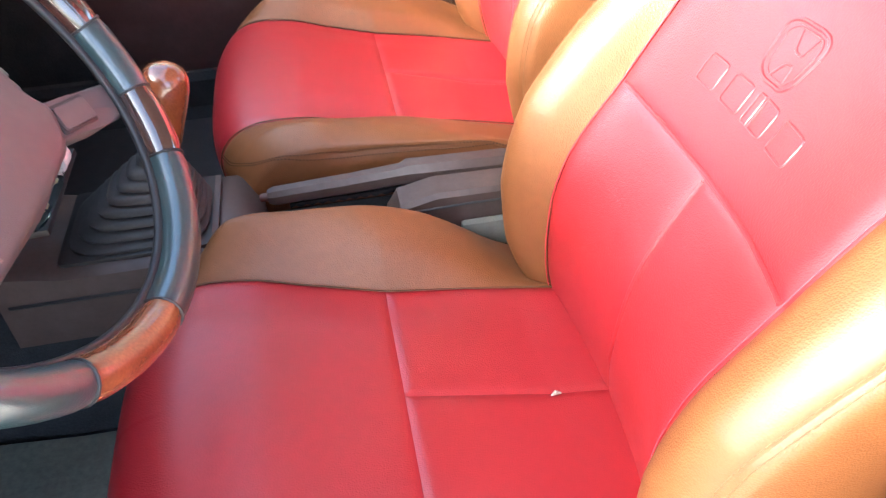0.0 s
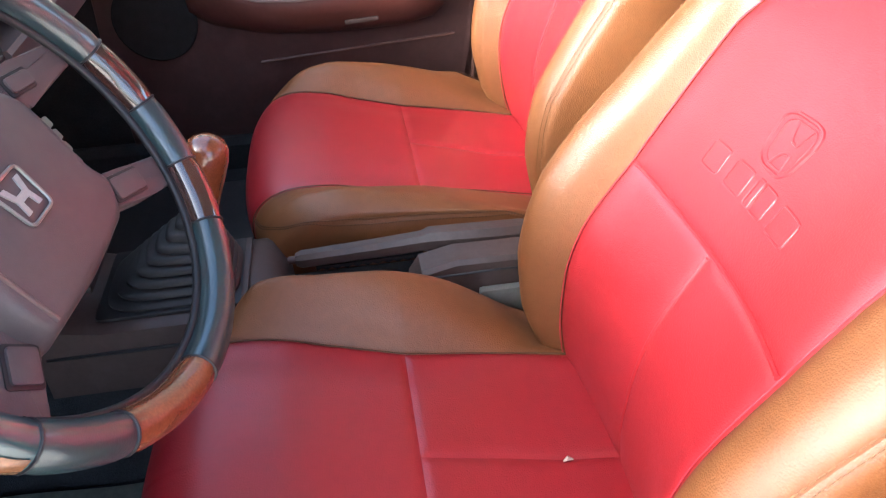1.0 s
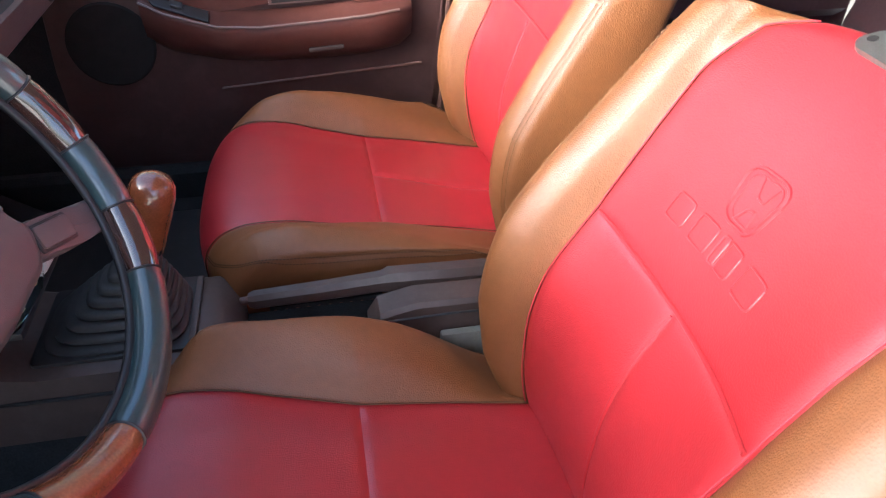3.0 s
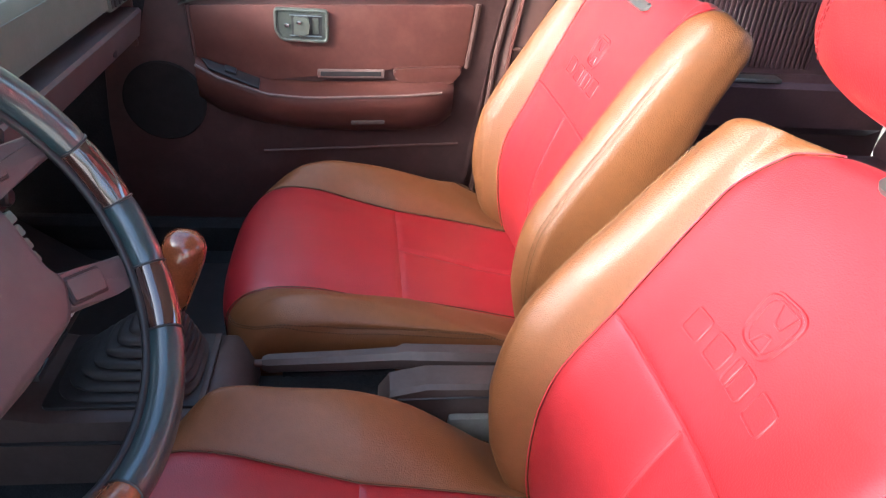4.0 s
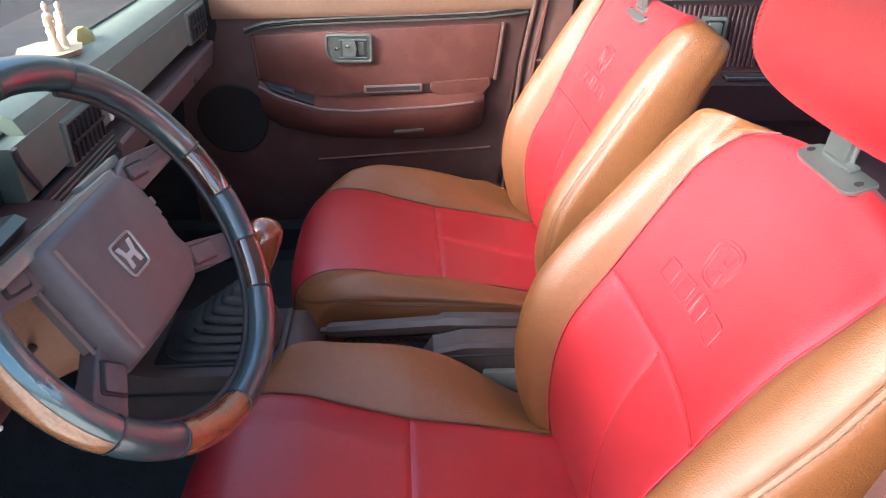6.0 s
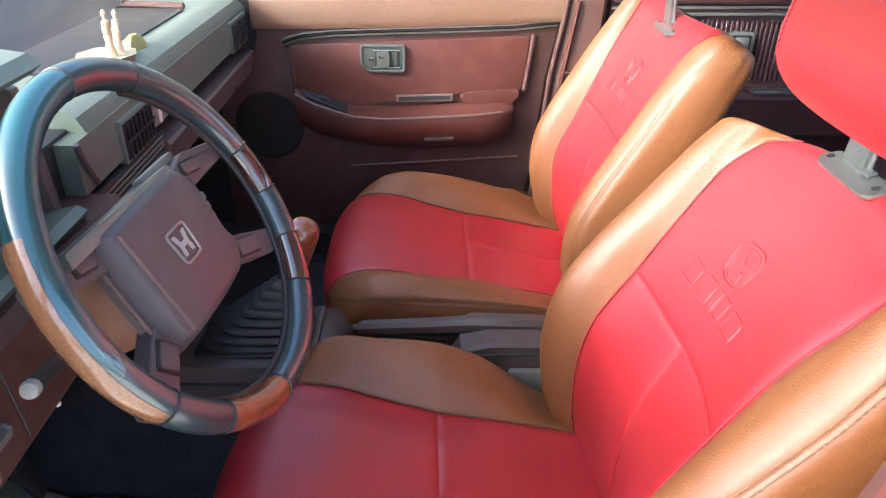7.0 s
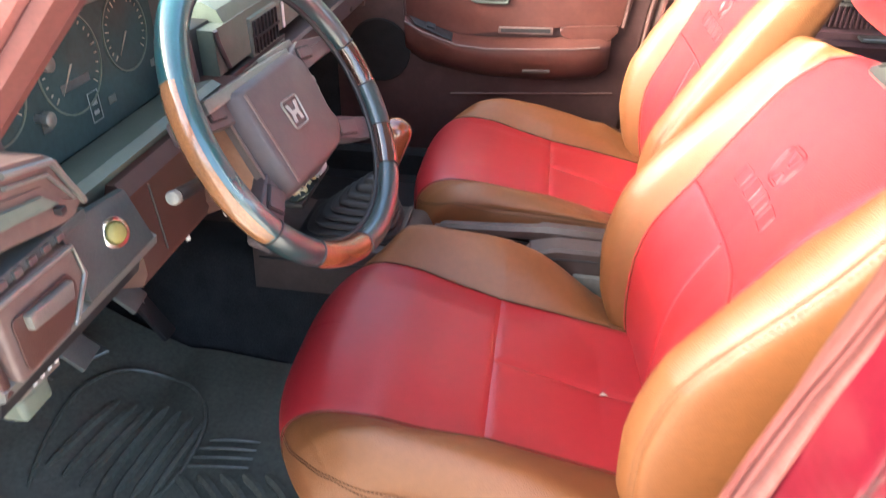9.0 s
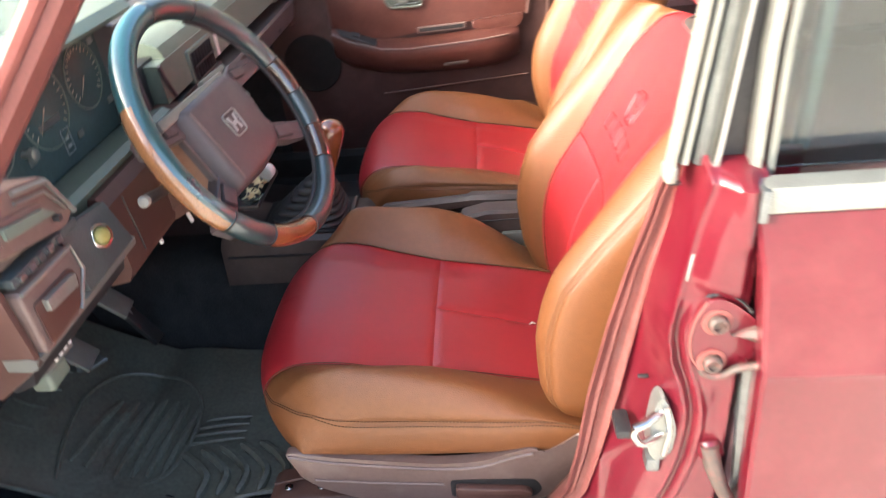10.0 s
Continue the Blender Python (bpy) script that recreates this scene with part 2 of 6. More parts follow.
def add_tube(bm, pts, radius, n=8, caps=True):
    pts = [Vector(p) for p in pts]
    rad = radius if hasattr(radius, "__len__") else [radius] * len(pts)
    rings, side = [], None
    for i, p in enumerate(pts):
        t = (pts[min(i + 1, len(pts) - 1)] - pts[max(i - 1, 0)]).normalized()
        if side is None:
            side = t.orthogonal().normalized()
        side = (side - t * side.dot(t)).normalized()
        up = t.cross(side)
        rings.append([bm.verts.new(p + rad[i] * (math.cos(a) * side + math.sin(a) * up)) for a in [2 * math.pi * k / n for k in range(n)]])
    for a, b in zip(rings, rings[1:]):
        for k in range(n):
            bm.faces.new((a[k], a[(k + 1) % n], b[(k + 1) % n], b[k]))
    if caps:
        bm.faces.new(rings[0][::-1])
        bm.faces.new(rings[-1])
    return bm


def tube(pts, radius, n=8):
    return add_tube(bmesh.new(), pts, radius, n)


def add_loft(bm, rings, closed=True, caps=True):
    vs = [[bm.verts.new(p) for p in r] for r in rings]
    n = len(vs[0])
    for a, b in zip(vs, vs[1:]):
        for k in range(n if closed else n - 1):
            bm.faces.new((a[k], a[(k + 1) % n], b[(k + 1) % n], b[k]))
    if caps and closed:
        bm.faces.new(vs[0][::-1])
        bm.faces.new(vs[-1])
    return bm


def loft(rings, closed=True, caps=True):
    return add_loft(bmesh.new(), rings, closed, caps)


def add_prism(bm, outline, vec, bevel=0.0, segs=2):
    """A solid from a flat outline (list of points), pushed along vec."""
    base = [bm.verts.new(p) for p in outline]
    top = [bm.verts.new(Vector(p) + Vector(vec)) for p in outline]
    n = len(base)
    fs = [bm.faces.new(base[::-1]), bm.faces.new(top)]
    for k in range(n):
        fs.append(bm.faces.new((base[k], base[(k + 1) % n], top[(k + 1) % n], top[k])))
    if bevel:
        es = list({e for f in fs for e in f.edges})
        bmesh.ops.bevel(bm, geom=es, offset=bevel, segments=segs, affect="EDGES", profile=0.6)
    return bm


def prism(outline, vec, bevel=0.0, segs=2):
    return add_prism(bmesh.new(), outline, vec, bevel, segs)


def add_lathe(bm, profile, m, n=24):
    """Turns (radius, height) pairs round the z axis of the pose m."""
    rings = [[m @ Vector((r * math.cos(2 * math.pi * k / n), r * math.sin(2 * math.pi * k / n), h)) for k in range(n)] for r, h in profile]
    return add_loft(bm, rings)


def lathe(profile, m, n=24):
    return add_lathe(bmesh.new(), profile, m, n)


def axis_pose(at, z_axis, x_hint=(0, 1, 0)):
    z = Vector(z_axis).normalized()
    x = Vector(x_hint)
    x = (x - z * x.dot(z)).normalized()
    y = z.cross(x)
    return Matrix(((x.x, y.x, z.x, at[0]), (x.y, y.y, z.y, at[1]), (x.z, y.z, z.z, at[2]), (0, 0, 0, 1)))


def patch(grid, groove=0.0, width=0.007, edges=(1, 1, 1, 1)):
    """A skin over an array of points [i][j], with its chosen borders (i0, i1, j0, j1) drawn in like a sewn seam."""
    g = np.array(grid, float)
    if groove:
        du, dv = np.gradient(g, axis=0), np.gradient(g, axis=1)
        nr = np.cross(du, dv)
        nr /= np.linalg.norm(nr, axis=2, keepdims=True) + 1e-12
        li = np.concatenate([np.zeros((1, g.shape[1])), np.cumsum(np.linalg.norm(np.diff(g, axis=0), axis=2), axis=0)])
        lj = np.concatenate([np.zeros((g.shape[0], 1)), np.cumsum(np.linalg.norm(np.diff(g, axis=1), axis=2), axis=1)], axis=1)
        off = np.zeros(g.shape[:2])
        for use, d in zip(edges, (li, li[-1:] - li, lj, lj[:, -1:] - lj)):
            if np.any(use):
                w = np.asarray(use, float)
                off = np.maximum(off, (w[:, None] if w.ndim else w) * np.exp(-(d / width) ** 1.3))
        g = g - nr * (groove * off)[..., None] * SIDE[0]
    bm = bmesh.new()
    vs = [[bm.verts.new(p) for p in row] for row in g]
    for a, b in zip(vs, vs[1:]):
        for k in range(len(a) - 1):
            bm.faces.new((a[k], a[k + 1], b[k + 1], b[k]))
    return bm


SIDE = [1.0]


def round_poly(pts, r, n=5):
    """2D outline with its corners rounded."""
    out = []
    k = len(pts)
    for i in range(k):
        a, b, c = Vector(pts[i - 1]), Vector(pts[i]), Vector(pts[(i + 1) % k])
        p, q = (a - b), (c - b)
        rr = min(r, p.length * 0.45, q.length * 0.45)
        s, e = b + p.normalized() * rr, b + q.normalized() * rr
        for t in np.linspace(0, 1, n):
            out.append(((1 - t) ** 2 * s + 2 * t * (1 - t) * b + t * t * e)[:])
    return out

# ---- seats ----
CUSHION_LINE = catmull([(-0.235, 0.226), (-0.278, 0.236), (-0.298, 0.264), (-0.303, 0.300), (-0.297, 0.335), (-0.275, 0.363), (-0.245, 0.377),
                        (-0.21, 0.381), (-0.15, 0.376), (-0.08, 0.359), (0.0, 0.3425), (0.10, 0.324), (0.20, 0.303), (0.27, 0.287)], 241)
NOSE = 80


def interp(x, xs, ys):
    return float(np.interp(x, xs, ys))


def smooth(t):
    t = max(0.0, min(1.0, t))
    return t * t * (3 - 2 * t)


def cushion_at(i, v):
    """Point of the cushion's skin: i along the line from under the front edge to the back, v across from -1 to 1."""
    x, z = CUSHION_LINE[i]
    a, s = abs(v), (1 if v >= 0 else -1)
    ahead = max(0.0, min(1.0, (-0.10 - x) / 0.17))
    near = v > 0 and SKIRT[0] < 1.1        # the driver seat's bolster beside the handbrake
    full = 1.0 if i > NOSE else (i / NOSE) ** (0.9 if near else 1.5)
    ys = interp(x, (-0.25, -0.15, -0.08, 0.0, 0.2), (0.178, 0.171, 0.165, 0.1535, 0.156))
    swell = (0.0, 0.036, 0.048, 0.050, 0.067, 0.073, 0.041, -0.024, -0.05) if near else (0.0, 0.012, 0.024, 0.039, 0.052, 0.050, 0.037, 0.012, 0.0)
    rise = sum(interp(x + o, (-0.30, -0.25, -0.20, -0.14, -0.07, 0.02, 0.10, 0.18, 0.25), swell) for o in (-0.04, -0.02, 0.0, 0.02, 0.04)) / 5 * full * (1.0 if SKIRT[0] < 1.1 or v > 0 else 0.72)
    sag = interp(x, (-0.25, -0.1, 0.0, 0.16, 0.25), (0.004, 0.004, 0.002, -0.012, -0.008)) * full
    floor_z = min(0.244, z)
    st = floor_z + SKIRT[0] * max(0.0, z - floor_z) * sum(interp(x + o, (-0.2, -0.13, -0.05, 0.02, 0.1, 0.19), (0.66, 0.72, 0.83, 0.92, 1.0, 0.5 if near else 1.3)) for o in (-0.03, 0.0, 0.03)) / 3
    av = (0.0, 0.24, 0.45, 0.55, 0.66, 0.75, 0.82, 0.92, 1.0)
    yv = (0.0, 0.55 * ys, ys, ys + 0.032, 0.230, 0.254, 0.264, 0.263, 0.240)
    zv = (z + sag, z + sag * 0.7, z, z + rise * 0.62, z + rise, (z + rise + st) / 2 + 0.004, st, floor_z + (st - floor_z) * 0.35, floor_z - 0.004)
    k = spline_eval(av, yv, zv, a)
    y, zz = k
    zz = min(zz, z + max(rise, 0.0) + 0.01)
    x = x + CORNER[0] * (abs(y) / 0.25) ** 3.2 * ahead
    return (x, y * s, zz)


def spline_eval(av, yv, zv, a):
    j = max(0, min(len(av) - 2, int(np.searchsorted(av, a)) - 1))
    t = (a - av[j]) / (av[j + 1] - av[j])

    def h(w):
        p1, p2 = w[j], w[j + 1]
        d = av[j + 1] - av[j]
        m1 = 0.0 if j == 0 else (w[j + 1] - w[j - 1]) / (av[j + 1] - av[j - 1]) * d
        m2 = (w[j + 1] - w[j]) if j + 2 >= len(av) else (w[j + 2] - w[j]) / (av[j + 2] - av[j]) * d
        return (2 * t ** 3 - 3 * t ** 2 + 1) * p1 + (t ** 3 - 2 * t ** 2 + t) * m1 + (-2 * t ** 3 + 3 * t ** 2) * p2 + (t ** 3 - t ** 2) * m2
    return h(yv), h(zv)


BACK_LINE = catmull([(0.236, 0.255), (0.228, 0.29), (0.222, 0.35), (0.226, 0.44), (0.240, 0.505), (0.272, 0.578), (0.312, 0.66), (0.355, 0.735), (0.398, 0.795)], 201)
BACK_CAP = 48
SKIRT = [1.0]     # height of the stitched skirt
CORNER = [0.085]  # how far the front corners draw back
DROP = [0.042]    # how far the backrest's shoulders fall
BULB = [0.0]      # added depth of the top
FLARE = [0.0]     # how far the red panel spreads out (or draws in) towards the top corners
SEAMZ = [0.583]   # height of the cross seam on the backrest's line
ROUND = [0.0]     # how far its top corners are rounded
TOP = [0.022, 0.2]   # how far the top rounds over, and how far it draws in
LEAN = [0.0, 1.0, 1.0, 0.0]   # backrest: turn forward, size, width, shift
WORN = [1.0]      # the driver seat's door-side bolster is flattened by use


def recline(p):
    """Lean and size of one seat's backrest about its hinge."""
    a, sc, wide, dx = LEAN
    x, z = (p[0] - 0.235) * sc, (p[2] - 0.29) * sc
    return (0.235 + dx + x * math.cos(a) - z * math.sin(a), p[1] * wide, 0.29 + x * math.sin(a) + z * math.cos(a))


def back_at(h, v):
    """Point of the backrest's skin: h along the front line (and on over the top), v across from -1 to 1; past |v| 0.8 it is the rear side."""
    n = len(BACK_LINE) - 1
    i = min(h, n)
    x, z = BACK_LINE[i]
    a0, a1 = BACK_LINE[max(0, i - 2)], BACK_LINE[min(n, i + 2)]
    tx, tz = (a1 - a0) / np.linalg.norm(a1 - a0)
    nx, nz = -tz, tx
    tau = max(0, h - n) / BACK_CAP
    k = math.sqrt(max(0.0, 1 - tau * tau))
    x, z = x + tx * TOP[0] * math.sin(tau * math.pi / 2), z + tz * TOP[0] * math.sin(tau * math.pi / 2)
    thick = interp(z, (0.25, 0.4, 0.6, 0.8), (0.150, 0.140, 0.106 + 0.3 * BULB[0], 0.072 + BULB[0]))
    wide = interp(z, (0.25, 0.34, 0.45, 0.6, 0.7, 0.79), (0.90, 0.985, 1.0, 1.0, 1.0, 0.985))
    ds = interp(z, (0.27, 0.37, 0.44, 0.5, 0.585, 0.667, 0.735, 0.8), (0.016, 0.024, 0.027, 0.025, 0.014, 0.010, 0.006, 0.004))
    dc = interp(z, (0.25, 0.29, 0.35, 0.43, 0.52, 0.585, 0.645, 0.68, 0.745, 0.8), (0.020, 0.040, 0.060, 0.072, 0.073, 0.062, 0.048, 0.042, 0.032, 0.027))
    if v < 0:
        lop = interp(z, (0.30, 0.42, 0.60, 0.70, 0.78), (0.0, 0.012, 0.018, 0.014, 0.0)) * WORN[0]
        ds, dc = ds + lop, dc - lop * 0.5
    ys = interp(z, (0.25, 0.66, 0.74, 0.80), (0.160, 0.160, 0.164, 0.166))
    a, s = abs(v), (1 if v >= 0 else -1)
    drop = DROP[0] * smooth((a + 0.02) / 0.66) * smooth((h - 105) / 95)
    e = 0.95 * max(0.0, min(1.0, (a - 0.36) / 0.30))
    drop += ROUND[0] * (1 - math.sqrt(1 - e * e)) * smooth((h - 110) / 90)
    av = (0.0, 0.2, 0.38, 0.45, 0.52, 0.60, 0.66, 0.75, 0.83, 0.92, 1.0)
    yv = (0.0, 0.5 * ys, ys, (ys + 0.205 * wide) / 2, 0.208 * wide, 0.238 * wide, 0.248 * wide, 0.250 * wide, 0.232 * wide, 0.13 * wide, 0.0)
    dv = (0.0, ds * 0.25, ds, ds + (dc - ds) * 0.7, dc, dc - 0.014, dc - 0.036, -0.5 * thick, -0.88 * thick, -thick, -thick)
    y, d = spline_eval(av, yv, dv, a)
    mid = -0.42 * thick
    d = mid + (d - mid) * k
    y = y * (1 - TOP[1] + TOP[1] * k)
    return recline((x + nx * d - tx * drop, y * s, z + nz * d - tz * drop))


def skin(func, us, vs, groove, edges, shift, sign):
    SIDE[0] = sign
    g = [[tuple(np.array(func(u, v)) + shift) for v in vs] for u in us]
    return patch(g, groove, 0.006, edges)


def stitches(pts, pitch=0.0072, r=0.0006):
    """A row of short threads along a line of points."""
    pts = np.array([tuple(p) for p in pts])
    total = float(np.linalg.norm(np.diff(pts, axis=0), axis=1).sum())
    k = max(2, int(total / pitch))
    line = catmull(pts, 4 * k + 1)
    bm = bmesh.new()
    for i in range(k):
        a, b, c = line[4 * i], line[4 * i + 1], line[4 * i + 3]
        add_tube(bm, [tuple(a), tuple(b), tuple(c)], [r * 0.6, r * 1.1, r * 0.6], 4)
    return bm


def blend_row(i, v):
    """A point of the cushion between two rows of its line."""
    k = int(math.floor(i))
    return np.array(cushion_at(k, v)) * (1 - i + k) + np.array(cushion_at(k + 1, v)) * (i - k)


def seat(cx, cy, outer, label):
    """outer: -1 for a seat whose door side is towards -y, 1 towards +y."""
    WORN[0] = 1.0 if outer < 0 else 0.0
    SKIRT[0], CORNER[0], DROP[0] = (1.0, 0.085, 0.036) if outer < 0 else (1.3, 0.055, -0.010)
    ROUND[0], BULB[0], FLARE[0] = (0.016, 0.0, -0.12) if outer < 0 else (0.010, 0.010, 0.17)
    SEAMZ[0] = 0.583 if outer < 0 else 0.618
    TOP[:] = (0.022, 0.2) if outer < 0 else (0.046, 0.12)
    LEAN[:] = (0.0, 1.0, 1.0, 0.0) if outer < 0 else (0.1266, 0.971, 1.06, 0.019)
    shift = np.array((cx, cy, 0.0))
    s = thing("car_seat", (cx, cy, 0.09), label, "car seat", "front seats")
    n = len(CUSHION_LINE) - 1
    cross = int(np.argmin(np.abs(CUSHION_LINE[:, 0] - 0.0) + (np.arange(n + 1) < 80)))
    lin = lambda a, b, k: list(np.linspace(a, b, k))
    cu = lambda a, b, va, vb, k, nm, mt, lab, edges: part(nm, skin(cushion_at, range(a, b + 1), lin(va, vb, k), 0.004, edges, shift, 1.0), mt, s, lab, 80)
    cu(0, cross, -0.45, 0.45, 41, "cushion_front_panel", RED, "smooth red vinyl cushion panel", (0, 1, 1, 1))
    cu(cross, n, -0.45, 0.0, 25, "cushion_rear_panel", RED, "red vinyl cushion panel beside the centre seam", (1, 0, 1, 1))
    cu(cross, n, 0.0, 0.45, 25, "cushion_rear_panel", RED, "red vinyl cushion panel beside the centre seam", (1, 0, 1, 1))
    for sg in (-1, 1):
        va, vb = sorted((0.45 * sg, 0.82 * sg))
        fade = np.clip((np.arange(n + 1) - 98) / 16, 0, 1)
        cu(0, n, va, vb, 25, "cushion_bolster", TAN, "tan vinyl side bolster", (0, 0, 1, fade) if sg > 0 else (0, 0, fade, 1))
        va, vb = sorted((0.82 * sg, 1.0 * sg))
        cu(0, n, va, vb, 11, "cushion_side", TAN, "tan vinyl side skirt below a double stitch", (0, 0, fade, 0) if sg > 0 else (0, 0, 0, fade))
        for off in (-0.009, 0.009):
            way = [(i, 0.82 + off) for i in range(n - 12, 106, -4)]
            for k, (i, v) in enumerate(((100, 0.819), (92, 0.816), (84, 0.810), (77, 0.801), (70, 0.787), (64, 0.766), (58, 0.733), (54, 0.69), (51, 0.63), (49, 0.55), (48, 0.46))):
                way.append((i - off * 9 * k, v + off * max(0.0, 1 - k / 9)))
            pts = [blend_row(i, v * sg) + shift + (-0.0006, sg * 0.0006, 0.0006) for i, v in way]
            part("stitching", stitches(pts, 0.0052, 0.0010), THREAD, s, "brown double stitching")
        pts = [np.array(cushion_at(i, 0.45 * sg)) + shift - (0, 0, 0.0012) for i in range(20, n - 8, 3)]
        part("piping", tube([tuple(p) for p in pts], 0.0010, 6), THREAD, s, "dark sewn seam")
    rings = []
    for i in range(0, n + 1, 8):
        rings.append([tuple(np.array(cushion_at(i, v)) + shift + (0, 0, -0.002)) for v in (-1.0, 1.0)])
    part("cushion_pan", patch([[r[0], r[1]] for r in rings]), DARKPL, s)

    # backrest
    m = len(BACK_LINE) - 1
    top = m + BACK_CAP
    seam = int(np.argmin(np.abs(BACK_LINE[:, 1] - SEAMZ[0])))
    ba = lambda a, b, va, vb, k, nm, mt, lab, edges, par: part(nm, skin(back_at, range(a, b + 1), lin(va, vb, k), 0.0045, edges, shift, 1.0), mt, par, lab, 80)
    back = part("backrest", skin(back_at, range(0, top + 1), lin(0.83, 1.0, 12), 0.0, (0, 0, 0, 0), shift, 1.0), TAN, s, "reclined backrest of red and tan vinyl", 80)
    ba(0, top, -1.0, -0.83, 12, "back_cover", TAN, "", (0, 0, 0, 0), back)
    sewn = lambda h, sg: 0.38 + FLARE[0] * (1.0 if sg == -outer else 0.15) * smooth((h - (150 if outer > 0 else 176)) / (84 if outer > 0 else 54))          # seam between panel and bolster
    outer_seam = lambda h: 0.60 + 0.17 * smooth((h - 182) / 60)        # double stitching
    near_top = 0.55 * np.clip((206 - np.arange(top + 1)) / 24, 0, 1)
    part("upper_panel", skin(lambda h, t: back_at(h, sewn(h, 1 if t > 0 else -1) * t), range(seam, top + 1), lin(-1, 1, 41), 0.0045, (0.6, 0, 1, 1), shift, 1.0), RED, back, "red vinyl panel with embossed badge", 80)
    ba(0, seam, -0.38, 0.0, 23, "lower_panel", RED, "red vinyl panel beside the centre seam", (0, 0.6, 1, 0.6), back)
    ba(0, seam, 0.0, 0.38, 23, "lower_panel", RED, "red vinyl panel beside the centre seam", (0, 0.6, 0.6, 1), back)
    for sg in (-1, 1):
        ts = lin(0, 1, 25) if sg > 0 else lin(1, 0, 25)
        part("back_bolster", skin(lambda h, t: back_at(h, sg * (sewn(h, sg) + (outer_seam(h) - sewn(h, sg)) * t)), range(0, top + 1), ts, 0.0045, (0, 0, 1, near_top) if sg > 0 else (0, 0, near_top, 1), shift, 1.0), TAN, back, "plump tan vinyl bolster", 80)
        ts = lin(0, 1, 15) if sg > 0 else lin(1, 0, 15)
        part("back_side", skin(lambda h, t: back_at(h, sg * (outer_seam(h) + (0.83 - outer_seam(h)) * t)), range(0, top + 1), ts, 0.0045, (0, 0, near_top, 0) if sg > 0 else (0, 0, 0, near_top), shift, 1.0), TAN, back, "tan vinyl side beyond the stitching", 80)
        for off in (-0.009, 0.009):
            pts = [np.array(back_at(i, (outer_seam(i) + off) * sg)) + shift + (-0.0005, sg * 0.0008, 0.0004) for i in range(24, top - 22 if outer < 0 else 176, 3)]
            part("stitching", stitches(pts, 0.0075, 0.0007), THREADL, back, "brown double stitching")
        pts = [np.array(back_at(i, sewn(i, sg) * sg)) + shift + (0.0010, 0, -0.0008) for i in range(12, top - 12, 3)]
        part("piping", tube([tuple(p) for p in pts], 0.0009, 6), PIPE, back, "red sewn seam")
    lift = lambda h, v: tuple(np.array(back_at(h, v)) + shift + (0.0016, 0, -0.0012))
    part("piping", tube([lift(seam, v) for v in np.linspace(-0.37, 0.37, 40)], 0.0024, 8), RED, back, "raised cross seam")
    part("piping", tube([lift(h, 0.0) for h in range(30, seam, 3)], 0.0022, 8), RED, back, "raised centre seam")
    badge(back, shift)

    # headrest on its steel strap
    hr = thing_part_headrest(s, shift)

    # steel mounting plate, runners and plastic side cover
    base = 0.09
    for sg in (-1, 1):
        part("seat_rail", box((cx - 0.20, cy + sg * 0.19 - 0.02, base), (cx + 0.22, cy + sg * 0.19 + 0.02, base + 0.035), 0.004), STEEL, s, "worn steel seat rail")
        part("rail_bracket", box((cx - 0.16, cy + sg * 0.19 - 0.014, base + 0.034), (cx + 0.18, cy + sg * 0.19 + 0.014, 0.232), 0.006), DARKPL, s)
    yo = cy + outer * 0.256
    outline = [(-0.232, 0.286), (-0.15, 0.270), (0.0, 0.250), (0.07, 0.252), (0.115, 0.270), (0.150, 0.280), (0.165, 0.262), (0.195, 0.290), (0.222, 0.312),
               (0.262, 0.312), (0.268, 0.290), (0.235, 0.250), (0.20, 0.195), (0.16, 0.160), (0.08, 0.146), (-0.06, 0.150), (-0.150, 0.185), (-0.205, 0.214)]
    pts = [(cx + p[0], yo - outer * 0.004, p[1]) for p in round_poly(outline, 0.02, 4)]
    cover = part("side_cover", prism(pts, (0, outer * 0.016, 0), 0.004), COVER, s, "mauve brown plastic side cover")
    top_line = [(cx + a_, yo + outer * 0.0125, b_) for a_, b_ in catmull([(-0.222, 0.276), (-0.15, 0.259), (0.0, 0.240), (0.07, 0.242), (0.115, 0.259), (0.148, 0.268)], 24)]
    part("cover_ridge", tube(top_line, 0.003, 6), COVER, cover, "raised worn ridge")
    part("cover_ridge", tube([(cx + a_, yo + outer * 0.0125, b_) for a_, b_ in ((-0.19, 0.222), (-0.10, 0.212), (0.01, 0.204))], 0.0022, 6), COVER, cover)
    part("cover_screw", lathe([(0.006, 0), (0.006, 0.003), (0.003, 0.004)], axis_pose((cx + 0.185, yo + outer * 0.012, 0.262), (0, outer, 0)), 12), STEEL, cover)
    rec = [(cx + p[0], yo + outer * 0.0125, p[1]) for p in round_poly([(0.02, 0.214), (0.150, 0.212), (0.162, 0.190), (0.150, 0.172), (0.02, 0.176)], 0.008, 4)]
    part("lever_recess", prism(rec, (0, outer * 0.0012, 0)), DARKPL, cover, "dark recess round the lever")
    lev = [(cx + p[0], yo + outer * 0.013, p[1]) for p in round_poly([(0.028, 0.208), (0.135, 0.200), (0.148, 0.190), (0.135, 0.180), (0.028, 0.183)], 0.006, 4)]
    part("recline_lever", prism(lev, (0, outer * 0.012, 0), 0.003), BROWN, cover, "brown recline lever")
    part("hinge_arm", prism([(cx + p[0], yo - outer * 0.02, p[1]) for p in round_poly([(0.20, 0.28), (0.262, 0.325), (0.31, 0.33), (0.29, 0.27), (0.22, 0.24)], 0.02, 5)], (0, outer * 0.014, 0), 0.003), DARKPL, s)
    return s


